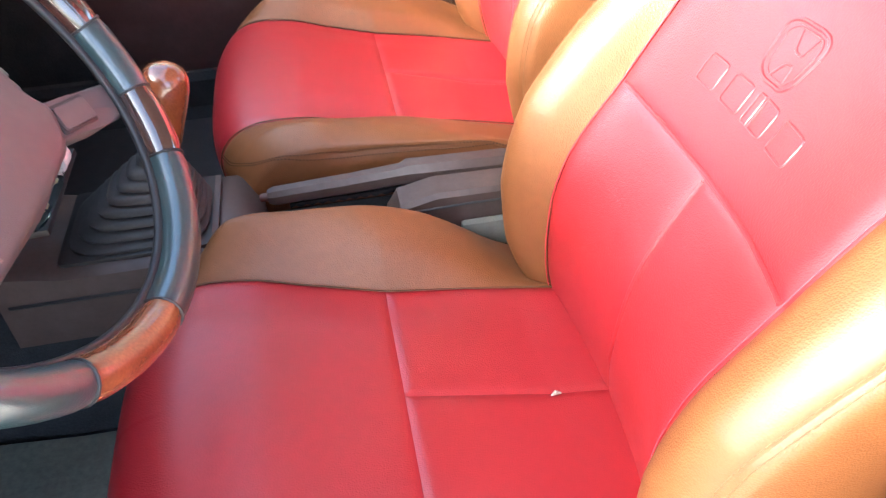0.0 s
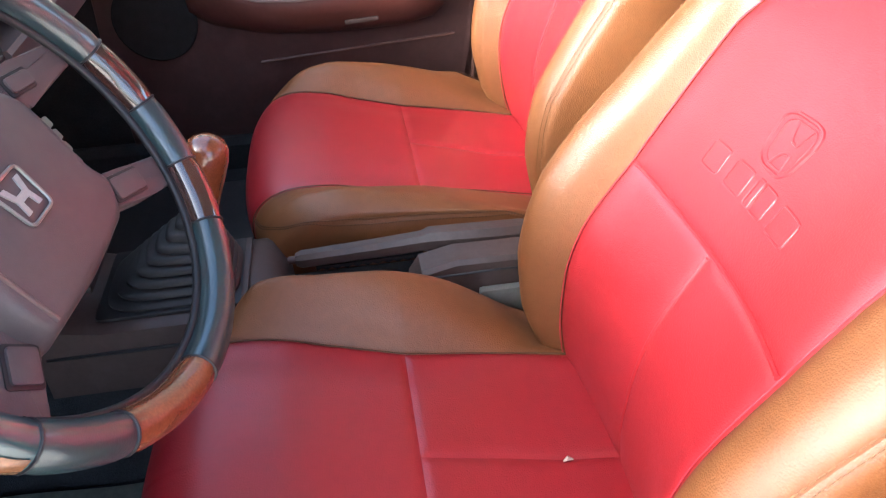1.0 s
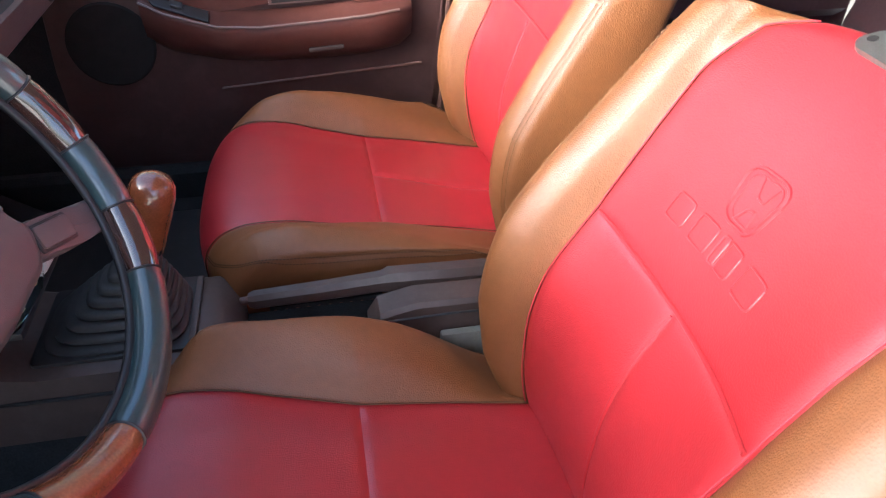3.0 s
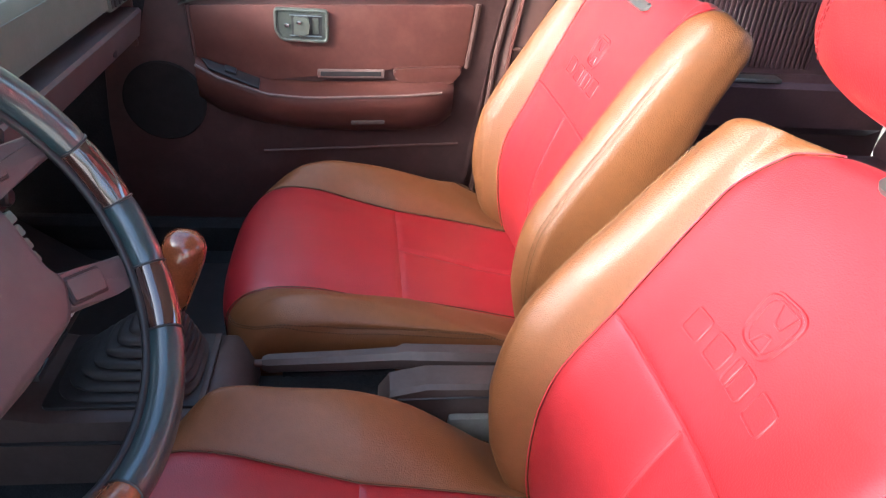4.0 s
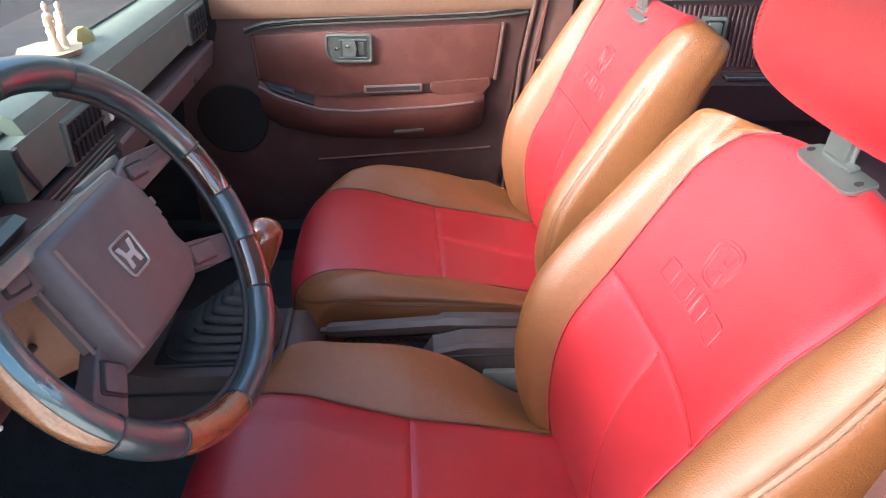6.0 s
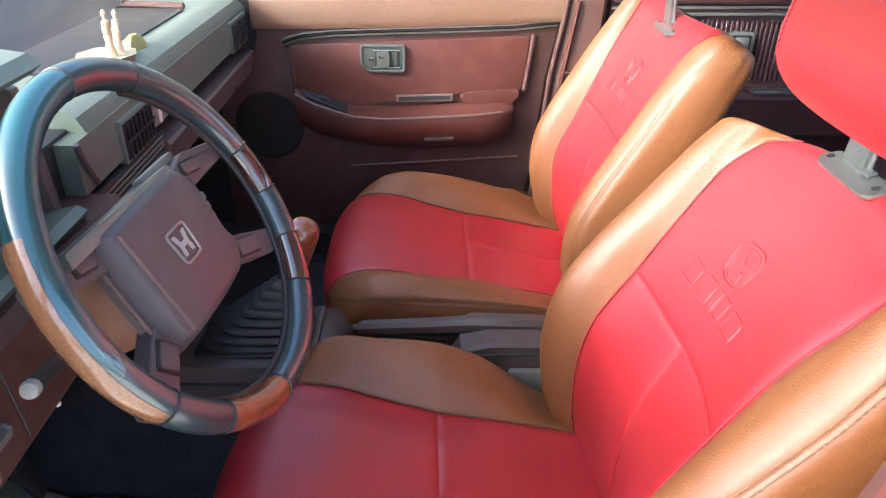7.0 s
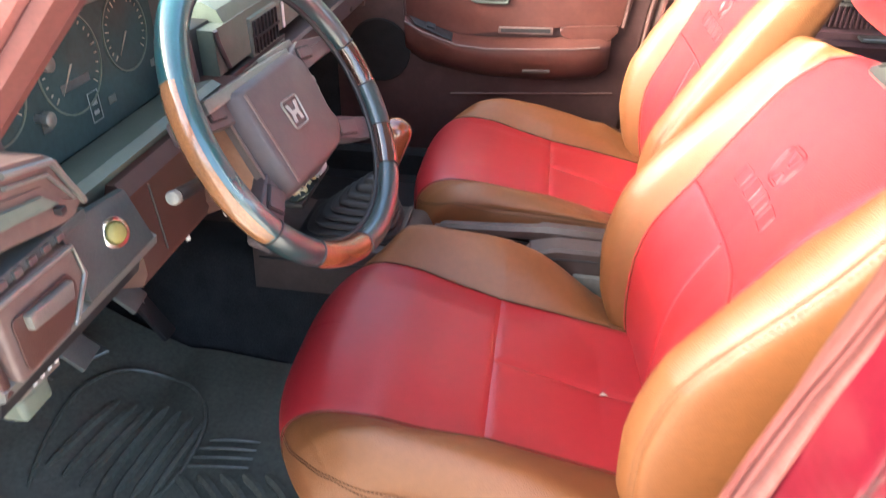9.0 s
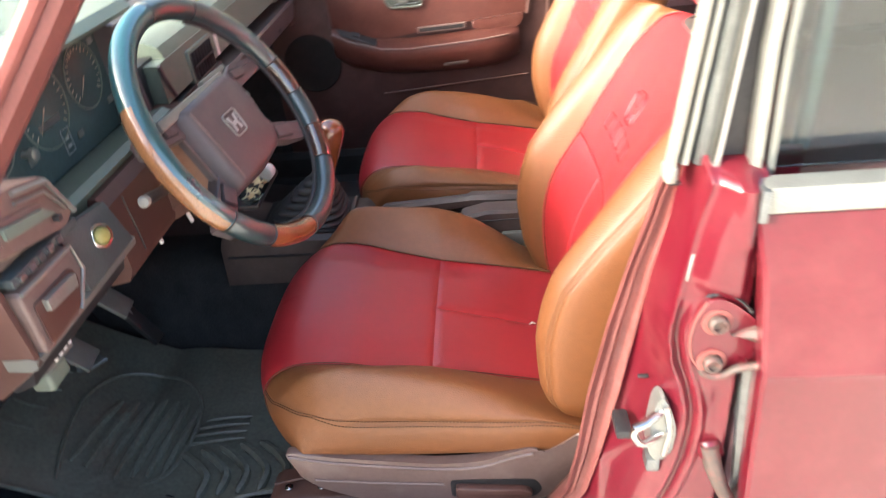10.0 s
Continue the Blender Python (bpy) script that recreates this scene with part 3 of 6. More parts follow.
def on_back(p, q, shift, lift=0.0):
    """A point on the upper panel: p across (metres), q up the slope from the cross seam (metres)."""
    seam = int(np.argmin(np.abs(BACK_LINE[:, 1] - SEAMZ[0])))
    step = np.linalg.norm(BACK_LINE[1] - BACK_LINE[0])
    f = seam + q / step
    i = int(f)
    t = f - i
    a = np.array(back_at(i, p / 0.160 * 0.38)) * (1 - t) + np.array(back_at(i + 1, p / 0.160 * 0.38)) * t
    b = np.array(back_at(i + 1, 0)) - np.array(back_at(i, 0))
    nr = np.array((-b[2], 0, b[0])) / np.linalg.norm(b)
    return tuple(a + shift + nr * lift)


def badge(back, shift):
    """Embossed maker's badge: a rounded frame with plain bars, and a row of plain bars below."""
    def line(pts, n, r):
        part("embossed_bar", tube([on_back(x, y, shift, 0.0003) for x, y in catmull(pts, n)], r, 6), RED, back)
    ring = round_poly([(-0.033, 0.140), (0.048, 0.140), (0.041, 0.089), (-0.026, 0.089)], 0.016, 6)
    part("embossed_frame", tube([on_back(x, y, shift, 0.0004) for x, y in catmull(ring + [ring[0]], 60)], 0.0019, 6), RED, back)
    inner = round_poly([(-0.027, 0.1355), (0.042, 0.1355), (0.036, 0.0935), (-0.021, 0.0935)], 0.013, 6)
    part("embossed_frame", tube([on_back(x, y, shift, 0.0003) for x, y in catmull(inner + [inner[0]], 60)], 0.0010, 6), RED, back)
    line([(0.030, 0.135), (0.022, 0.120), (0.014, 0.1175), (0.002, 0.1175), (-0.006, 0.120), (-0.015, 0.135)], 18, 0.0013)
    line([(0.027, 0.094), (0.021, 0.105), (0.014, 0.1075), (0.002, 0.1075), (-0.005, 0.105), (-0.011, 0.094)], 18, 0.0013)
    for k in range(5):
        x = 0.0735 - 0.0325 * k
        ring = round_poly([(x - 0.0115, 0.080), (x + 0.0115, 0.080), (x + 0.0115, 0.053), (x - 0.0115, 0.053)], 0.004, 4)
        part("embossed_bar", tube([on_back(px, py, shift, 0.0007) for px, py in catmull(ring + [ring[0]], 30)], 0.0011, 6), RED, back)


def thing_part_headrest(s, shift):
    cx, cy = shift[0], shift[1]
    hx, hy, hz = recline((0.425, 0.0, 0.930 + (0.06 if LEAN[0] else 0.0)))
    c = Vector((cx + hx, cy + hy, hz))
    lean = 0.214 - LEAN[0]
    up, fwd = Vector((math.sin(lean), 0, math.cos(lean))), Vector((-math.cos(lean), 0, math.sin(lean)))
    W, H, T = 0.197, 0.096, 0.052

    def at(u, v):
        # u round the block's upright outline, v from its front (-1) over the rim to its back (1)
        cu_, su = math.cos(u), math.sin(u)
        q = 2 / 3.2
        oy, oz = math.copysign(abs(cu_) ** q, cu_), math.copysign(abs(su) ** q, su)
        k = math.cos(v * math.pi / 2) ** 0.55 if abs(v) < 1 else 0.0
        dpt = math.copysign(abs(math.sin(v * math.pi / 2)) ** 0.8, v)
        p = c + Vector((0, 1, 0)) * (W * oy * k) + up * (H * oz * k) - fwd * (T * dpt)
        return p[:]
    us = np.linspace(0, 2 * math.pi, 65)

    def shell(v0, v1, k):
        g = [[at(u, v) for u in us] for v in np.linspace(v0, v1, k)]
        SIDE[0] = 1.0
        return patch(g)
    hr = part("headrest", shell(-0.99999, -0.08, 26), RED, s, "padded red vinyl headrest face", 80)
    part("headrest_back", shell(-0.08, 0.99999, 26), TAN, hr, "tan vinyl headrest back", 80)
    pts = [at(u, -0.10) for u in us]
    part("stitching", tube(pts, 0.0011, 5), PIPE, hr)
    # plate lying over the rounded top of the backrest
    t0 = Vector((math.cos(0.322 + LEAN[0]), 0, math.sin(0.322 + LEAN[0])))
    nr = Vector((-t0.z, 0, t0.x))
    base = Vector(on_back(0.0, 0.250 - (SEAMZ[0] - 0.583) * 1.118, shift, 0.004))

    def pp(a, b, h=0.0):
        return (base + Vector((0, a - 0.004, 0)) + t0 * b + nr * h)[:]
    out = round_poly([(-0.052, -0.003), (-0.052, 0.024), (0.048, 0.024), (0.052, 0.004), (0.042, -0.005), (-0.042, -0.007)], 0.005, 4)
    plate = part("mounting_plate", prism([pp(a, b, -0.002) for a, b in out], nr * 0.0045, 0.0012), GALV, s, "galvanised headrest mounting plate")
    for a in (-0.042, 0.042):
        mm = axis_pose(pp(a, 0.010, 0.0025), nr)
        part("bolt_hole", lathe([(0.0042, -0.001), (0.0042, 0.0004), (0.002, 0.0005)], mm, 12), DARKPL, plate)
    part("raised_lip", prism([pp(a, b, 0.004) for a, b in ((-0.024, 0.012), (0.024, 0.012), (0.024, 0.022), (-0.024, 0.022))], nr * 0.004, 0.0015), GALV, plate)
    tipp = c - up * 0.02 - fwd * (-0.005)
    foot = Vector(pp(0.008, 0.014, 0.0))
    w = Vector((0, 0.018, 0))
    th = fwd * 0.003
    post = loft([[foot - w - th, foot + w - th, foot + w + th, foot - w + th], [tipp - w - th, tipp + w - th, tipp + w + th, tipp - w + th]])
    part("headrest_strap", post, GALV, s, "flat galvanised headrest strap")
    part("strap_edge", tube([foot - w - th * 1.4, tipp - w - th * 1.4], 0.0028, 8), GALV, s, "folded edge of the strap")
    # stitched end panels
    for sg in (-1, 1):
        for y0 in (0.146, 0.151):
            pts = []
            for b in np.linspace(-0.9, 0.9, 31):
                a = (y0 + 0.004 * (1 - b * b)) / W
                k = min(0.999, (a ** 3.2 + abs(b * 0.93) ** 3.2) ** (1 / 3.2))
                v = -math.acos(k ** (1 / 0.55)) * 2 / math.pi
                u = math.atan2(math.copysign(abs(b * 0.93 / k) ** 1.6, b), (a / k) ** 1.6)
                p = Vector(at(u, v)) + fwd * 0.0004
                pts.append((p.x, cy + hy + sg * (p.y - cy - hy), p.z))
            part("stitching", stitches(pts, 0.0065, 0.0007), THREADR, hr, "red stitching")
    return hr


driver_seat = seat(0.0, 0.0, -1, "red and tan vinyl driver seat with a small tear")
seat(0.071, 0.681, 1, "red and tan vinyl passenger seat beside the handbrake")
tear = part("tear", tube([(0.160, -0.004, 0.2985), (0.1655, -0.002, 0.3005), (0.172, -0.003, 0.2985)], [0.001, 0.0028, 0.001], 7), CREAM, driver_seat, "small torn patch showing grey backing")

# ---- steering wheel and column ----
WC = Vector((-0.2821, 0.0325, 0.7012))
WU = Vector((0.12944, 0.99159, 0.0))
WN = Vector((0.8619, -0.1125, 0.49445))
WV = Vector((-0.4903, 0.0640, 0.86921))
RIM_R, RIM_T = 0.1955, 0.0175


def wp(u, v, n=0.0):
    return (WC + WU * u + WV * v + WN * n)[:]


def rim_arc(a0, a1, t0=0.0, t1=360.0, swell=0.0, fingers=0):
    """A stretch of the rim from angle a0 to a1 (degrees); t0..t1: how far round the tube."""
    k = max(4, int(abs(a1 - a0) / 3))
    whole = t1 - t0 >= 359
    tn = 18 if whole else 12
    rows = []
    for i in range(k + 1):
        a = radians(a0 + (a1 - a0) * i / k)
        end = min(i, k - i)
        rr = RIM_T + swell - (0.0012 if end == 0 else 0.0)
        row = []
        for j in range(tn if whole else tn + 1):
            t = radians(t0 + (t1 - t0) * j / tn)
            # a slightly flattened grip, deeper towards the column
            r = RIM_R + rr * math.cos(t)
            row.append(wp(r * math.cos(a), r * math.sin(a), rr * 1.08 * math.sin(t)))
        rows.append(row)
    return loft(rows, closed=whole, caps=whole)


wheel = thing("steering_wheel", WC[:], "four-spoke steering wheel with black leather and wood rim", "steering wheel")
for a0, a1, mt, lab in ((-153, -131, BLACK, "black leather rim grip"), (-131, -100, WOODR, "reddish wood rim insert"), (-100, -49, BLACK, "black leather rim grip"),
                        (-49, -29, WOODD, "dark wood rim insert"), (-29, -9, BLACK, "black leather rim grip"), (-9, 10, WOODD, "glossy dark wood rim insert"),
                        (10, 62, BLACK, "black leather rim grip"), (62, 93, BLACK, "black leather rim grip"), (93, 207, GLOSSB, "glossy black rim grip")):
    part("rim_section", rim_arc(a0 + 0.15, a1 - 0.15), mt, wheel, lab, 50)
part("wood_insert", rim_arc(150, 206, -84, 40, 0.0012), WOODL, wheel, "polished wood strip on the outside of the rim", 50)
for a in (-153, -131, -100, -49, -29, -9, 10, 62, 93):
    part("rim_joint", rim_arc(a - 0.4, a + 0.4, 0, 360, 0.0003), DARKPL, wheel)
part("rim_lip", tube([wp((RIM_R - RIM_T * 1.02) * math.cos(a), (RIM_R - RIM_T * 1.02) * math.sin(a), -0.006) for a in np.radians(np.linspace(-152, 66, 90))], 0.0042, 8), DARKPL, wheel, "black sewn lip inside the rim", 50)

pad2 = [(-0.086, 0.057), (0.060, 0.063), (0.074, 0.046), (0.075, 0.018), (0.070, -0.026), (0.078, -0.044), (0.056, -0.068), (0.004, -0.072), (-0.083, -0.073), (-0.090, -0.050)]
pad_ring = round_poly(pad2, 0.009, 5)


def spread(u, v, k, n):
    """A point of the pad's outline, moved outwards by k metres and set n metres along the column."""
    r = math.hypot(u, v)
    return wp(u * (1 + k / r), v * (1 + k / r), n)


pad = part("horn_pad", loft([[spread(u, v, k, n) for u, v in pad_ring] for k, n in ((0.016, -0.036), (0.014, -0.024), (0.004, -0.004), (0.0, 0.0), (-0.006, 0.0016))]), MAUVE, wheel, "mauve plastic horn pad", 35)
# Pale lip; its metal colour also carries the highlight along the edge.
part("pad_top_edge", prism([wp(u, v, -0.030) for u, v in round_poly([(-0.140, 0.054), (0.070, 0.061), (0.072, 0.073), (-0.136, 0.070)], 0.004, 3)], WN * 0.020, 0.003), PLATE, pad, "pale top lip of the pad, brighter for its highlight")
part("pad_top_edge", prism([wp(u, v, -0.034) for u, v in ((0.026, 0.071), (0.104, 0.070), (0.106, 0.080), (0.028, 0.078))], WN * 0.014, 0.002), PLATE, pad)
# Crease lines in a paler plastic than the pad.
part("pad_crease", tube([wp(-0.081, 0.052, 0.0012), wp(-0.080, -0.068, 0.0012)], 0.0022, 8), COVER, pad, "pale crease line")
part("pad_crease", tube([wp(-0.104, 0.050, -0.022), wp(-0.106, -0.058, -0.022)], 0.0022, 8), COVER, pad)
SPOKES = (([(0.050, 0.060), (0.104, 0.073), (0.182, 0.060), (0.178, 0.036), (0.084, 0.034)], (0.099, 0.055), (0.990, -0.140), 0.0155, 0.0066),
          ([(0.060, -0.028), (0.108, -0.049), (0.176, -0.076), (0.166, -0.106), (0.122, -0.092), (0.052, -0.064)], (0.099, -0.063), (0.945, -0.327), 0.0215, 0.0100),
          ([(-0.080, 0.058), (-0.176, 0.068), (-0.180, 0.040), (-0.142, 0.038), (-0.086, 0.026)], (-0.120, 0.051), (0.985, -0.170), 0.0125, 0.0068),
          ([(-0.096, -0.036), (-0.076, -0.066), (-0.124, -0.096), (-0.150, -0.122), (-0.174, -0.092), (-0.146, -0.066)], (-0.114, -0.070), (0.780, 0.626), 0.0140, 0.0120))
for o2, bc, bdir, hl, hw in SPOKES:
    back = -0.034 if o2[0][0] > 0 else -0.044
    sp = part("spoke", prism([wp(u, v, back) for u, v in round_poly(o2, 0.006, 4)], WN * 0.026, 0.005, 3), MAUVE, wheel, "mauve plastic spoke", 35)
    di, bc = Vector(bdir).normalized(), Vector(bc)
    nn = Vector((-di.y, di.x))
    for nm, grow, hgt, mt in (("button_well", 0.003, back + 0.0274, DARKPL), ("horn_button", 0.0, back + 0.030, MAUVE)):
        sq = [bc + di * a * (hl + grow) + nn * b * (hw + grow) for a, b in ((-1, -1), (1, -1), (1, 1), (-1, 1))]
        part(nm, prism([wp(p[0], p[1], back + 0.018) for p in round_poly([p[:] for p in sq], 0.003, 3)], WN * (hgt - back - 0.018), 0.0012), mt, sp)
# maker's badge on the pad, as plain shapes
em = part("badge_plate", prism([wp(u - 0.010, v + 0.001, -0.002) for u, v in round_poly([(-0.021, 0.020), (0.021, 0.020), (0.018, -0.020), (-0.018, -0.020)], 0.007, 5)], WN * 0.004, 0.001), MAUVE, pad)
rg = round_poly([(-0.020, 0.019), (0.020, 0.019), (0.017, -0.019), (-0.017, -0.019)], 0.006, 5)
part("badge_rim", tube([wp(u - 0.010, v + 0.001, 0.0030) for u, v in rg + rg[:1]], 0.0016, 6), PLATE, em)
for o in ([(-0.014, 0.013), (-0.008, 0.013), (-0.004, 0.0), (-0.006, -0.012), (-0.011, -0.012), (-0.009, 0.0)], [(0.014, 0.013), (0.008, 0.013), (0.004, 0.0), (0.006, -0.012), (0.011, -0.012), (0.009, 0.0)],
          [(-0.006, 0.0030), (0.006, 0.0030), (0.006, -0.0030), (-0.006, -0.0030)]):
    part("badge_bar", prism([wp(u - 0.010, v + 0.001, 0.0018) for u, v in o], WN * 0.0018), BADGE, em)
# toothed edges of the pad beside the far upper spoke
for k in range(4):
    part("pad_tooth", prism([wp(u, v, -0.026) for u, v in round_poly([(0.070, 0.024 - 0.012 * k), (0.092 - 0.003 * k, 0.024 - 0.012 * k), (0.092 - 0.003 * k, 0.014 - 0.012 * k), (0.070, 0.014 - 0.012 * k)], 0.002, 3)], WN * 0.018, 0.001), DASHG, pad)

column = thing("steering_column", wp(0, 0, -0.06), "mauve plastic steering column shroud behind the wheel", "steering column")
part("shroud", loft([[wp(s * hw, -0.004 + t * hh, d) for s, t in ((-1, -0.7), (-0.8, -1), (0.8, -1), (1, -0.7), (1, 0.7), (0.8, 1), (-0.8, 1), (-1, 0.7))]
                     for d, hw, hh in ((-0.034, 0.050, 0.046), (-0.042, 0.066, 0.058), (-0.10, 0.072, 0.064), (-0.20, 0.070, 0.062), (-0.26, 0.066, 0.058))]), BROWN, column, "brown plastic shroud", 35)
# Lip in the lit tan, where warm light falls on the shroud.
part("shroud_lip", loft([[wp(-0.070 + r * 0.020 * math.cos(a), -0.004 + r * 0.060 * math.sin(a), d) for a in np.linspace(0, 2 * math.pi, 21)[:-1]] for d, r in ((-0.050, 0.55), (-0.046, 0.82), (-0.050, 0.96), (-0.062, 1.0), (-0.122, 1.0))]), COLUMN, column, "edge of the brown shroud, tan for the light on it")
stalk_tip = Vector((-0.342, -0.195, 0.688))
stalk_root = Vector(wp(-0.06, -0.02, -0.10))
sd = (stalk_tip - stalk_root).normalized()
part("turn_signal_stalk", tube([(stalk_root + (stalk_tip - stalk_root) * t)[:] for t in (0, 0.3, 0.5, 0.52, 0.9, 0.97)], [0.0045, 0.0045, 0.005, 0.0075, 0.008, 0.008], 12), DARKPL, column, "black indicator stalk")
part("stalk_knob", lathe([(0.004, -0.005), (0.0078, -0.003), (0.0082, 0.003), (0.007, 0.006), (0.003, 0.007)], axis_pose(stalk_tip, sd), 16), CHAN, column, "pale round stalk end")
part("ignition_barrel", lathe([(0.016, 0.0), (0.017, 0.02), (0.013, 0.026), (0.005, 0.027)], axis_pose(wp(0.066, -0.03, -0.13), (0.4, 0.9, -0.1)), 16), STEEL, column)

# ---- car shell: floor, sills, pillars, roof, dashboard ----
FLOOR = 0.085
ground = single("ground", box((-40, -40, -0.34), (40, 40, -0.30)), CONC, "dusty concrete ground under the car", "ground", kind="structure")

# Made-up wall that dims the sky light through the passenger windows.
single("wall", box((-9.0, 2.9, -0.32), (9.0, 3.1, 2.1)), PLASTER, "unseen plaster wall added beside the car to cut sky light", "wall", kind="structure")
floor = thing("floor", (0, 0.34, FLOOR), "dark carpeted car floor pan", "floor", kind="structure")
part("floor_pan", loft([[(x, y, z) for x, z in ((-0.98, 0.42), (-0.78, 0.13), (-0.66, FLOOR), (0.62, FLOOR), (0.66, 0.16), (1.5, 0.16), (1.5, 0.10), (0.68, 0.10), (0.63, 0.04), (-0.68, 0.04), (-0.80, 0.09), (-1.0, 0.40))] for y in (-0.40, 1.10)]), CARPET, floor)
part("firewall", box((-1.0, -0.42, 0.36), (-0.96, 1.12, 0.80)), CARPET, floor)
part("tunnel", loft([[(x, 0.36 + s * w, z) for s, w, z in ((-1, 0.15, FLOOR - 0.01), (-1, 0.115, 0.18), (-1, 0.085, 0.255), (-0.6, 0.085, 0.28), (0.6, 0.085, 0.28), (1, 0.085, 0.255), (1, 0.115, 0.18), (1, 0.15, FLOOR - 0.01))] for x in (-0.97, 0.66)]), CARPET, floor)

# driver side sill and door opening
sill = thing("door_sill", (-0.2, -0.38, 0.05), "red painted door sill with dark tread strip", "door sill", kind="structure")
prof = [(-0.20, 0.095), (-0.235, 0.112), (-0.275, 0.128), (-0.315, 0.140), (-0.330, 0.138), (-0.335, 0.02), (-0.20, 0.02)]
part("tread_trim", loft([[(x, y, z) for y, z in prof] for x in (-0.98, 0.30)]), RUBBER, sill, "dark worn sill trim")
prof = [(-0.284, 0.1335), (-0.300, 0.1400), (-0.318, 0.1455), (-0.331, 0.1440), (-0.334, 0.130), (-0.284, 0.120)]
part("scuff_strip", loft([[(x, y, z) for y, z in prof] for x in (-0.98, 0.28)]), SILLM, sill, "glossy maroon scuff strip")
prof = [(-0.336, 0.150), (-0.352, 0.176), (-0.366, 0.178), (-0.376, 0.160), (-0.388, 0.128), (-0.430, 0.118), (-0.452, 0.100), (-0.462, 0.04), (-0.455, -0.10), (-0.40, -0.14), (-0.336, -0.14)]
part("painted_sill", loft([[(x, y, z) for y, z in prof] for x in (-0.98, 0.42)]), PAINT, sill, "glossy red painted sill")
part("seal_strip", tube([(x, -0.359, 0.180) for x in np.linspace(-0.98, 0.02, 12)], 0.009, 8), SEAL, sill, "faded rubber door seal")

# B-pillar on the driver side
pillar = thing("b_pillar", (0.33, -0.40, 0.10), "red painted centre door pillar with latch striker and hinge", "door pillar", kind="structure")
SEAL_IN = ((0.10, 0.03), (0.20, 0.120), (0.294, 0.186), (0.373, 0.200), (0.474, 0.212), (0.58, 0.232), (0.657, 0.250), (0.713, 0.266), (0.785, 0.284))
SEAL_OUT = ((0.10, 0.07), (0.20, 0.155), (0.294, 0.214), (0.373, 0.232), (0.474, 0.250), (0.58, 0.266), (0.657, 0.277), (0.713, 0.290), (0.785, 0.304))
CREASE = ((0.10, 0.14), (0.20, 0.215), (0.30, 0.262), (0.357, 0.283), (0.388, 0.293), (0.438, 0.304), (0.485, 0.308), (0.512, 0.307), (0.547, 0.299), (0.58, 0.288), (0.612, 0.282), (0.631, 0.282), (0.656, 0.286), (0.70, 0.291), (0.74, 0.296), (0.785, 0.306))
INNER = ((0.10, 0.10), (0.30, 0.226), (0.36, 0.232), (0.42, 0.262), (0.497, 0.278), (0.53, 0.283), (0.56, 0.284), (0.59, 0.279), (0.62, 0.268))


def along(table, z):
    return interp(z, [a for a, b in table], [b for a, b in table])


def pillar_y(x, z):
    """Depth of the pressed pillar face: a slope from the seal to a crease, then the flat hinge face."""
    r0, c = along(SEAL_OUT, z) - 0.004, along(CREASE, z)
    y = -0.350 - 0.072 * smooth((x - r0) / max(0.004, c - r0)) - 0.008 * smooth((x - c) / 0.03)
    low = smooth((0.665 - z) / 0.03)
    y -= 0.0050 * math.exp(-((x - c) / 0.0045) ** 2) * (0.35 + 0.65 * low)
    y -= 0.0045 * math.exp(-((x - c - 0.016) / 0.0045) ** 2) * low
    y += 0.0035 * math.exp(-((x - c - 0.008) / 0.004) ** 2) * low
    if z < 0.62:
        y -= 0.007 * math.exp(-((x - along(INNER, z)) / 0.006) ** 2) * smooth((0.62 - z) / 0.03)
    # swelling above the hinge, with a short raised rib
    up = smooth((z - 0.664 + 0.35 * (x - 0.32)) / 0.022)
    y -= 0.011 * up * smooth((x - c - 0.002) / 0.018) * smooth((0.350 - x) / 0.012)
    y -= 0.0055 * smooth((z - 0.716) / 0.022) * math.exp(-((x - 0.335 + 0.10 * (z - 0.76)) / 0.0085) ** 2)
    y += 0.004 * math.exp(-((x - 0.338) / 0.012) ** 2 - ((z - 0.52) / 0.03) ** 2)
    return y + 0.045 * smooth((x - 0.352) / 0.012)


rows = []
for z in np.linspace(0.10, 0.788, 150):
    r0, c = along(SEAL_OUT, z) - 0.006, along(CREASE, z)
    xs_ = np.concatenate([np.linspace(r0, c - 0.012, 18)[:-1], np.linspace(c - 0.012, c + 0.026, 28)[:-1], np.linspace(c + 0.026, 0.395, 34)])
    rows.append([(x, pillar_y(x, z), z) for x in xs_])
for z, k in ((0.794, 0.25), (0.799, 0.6), (0.801, 1.0)):
    rows.append([(x, y + (-0.380 - y) * k, z) for x, y, _ in rows[149]])
part("pillar_panel", patch(rows), PAINT, pillar, "glossy red painted pillar panel", 60)
part("pillar_core", loft([[(along(SEAL_OUT, z) + 0.004, -0.345, z), (0.40, -0.375, z), (0.41, -0.30, z), (along(SEAL_OUT, z) + 0.004, -0.30, z)] for z in np.linspace(0.10, 0.788, 14)]), BROWN, pillar)


def seal_run(cols, z0=0.13, z1=0.785, k=60):
    """A strip across the seal's width: cols are (share of the width, depth)."""
    return patch([[(along(SEAL_IN, z) + (along(SEAL_OUT, z) - along(SEAL_IN, z)) * u, y, z) for u, y in cols] for z in np.linspace(z0, z1, k)])


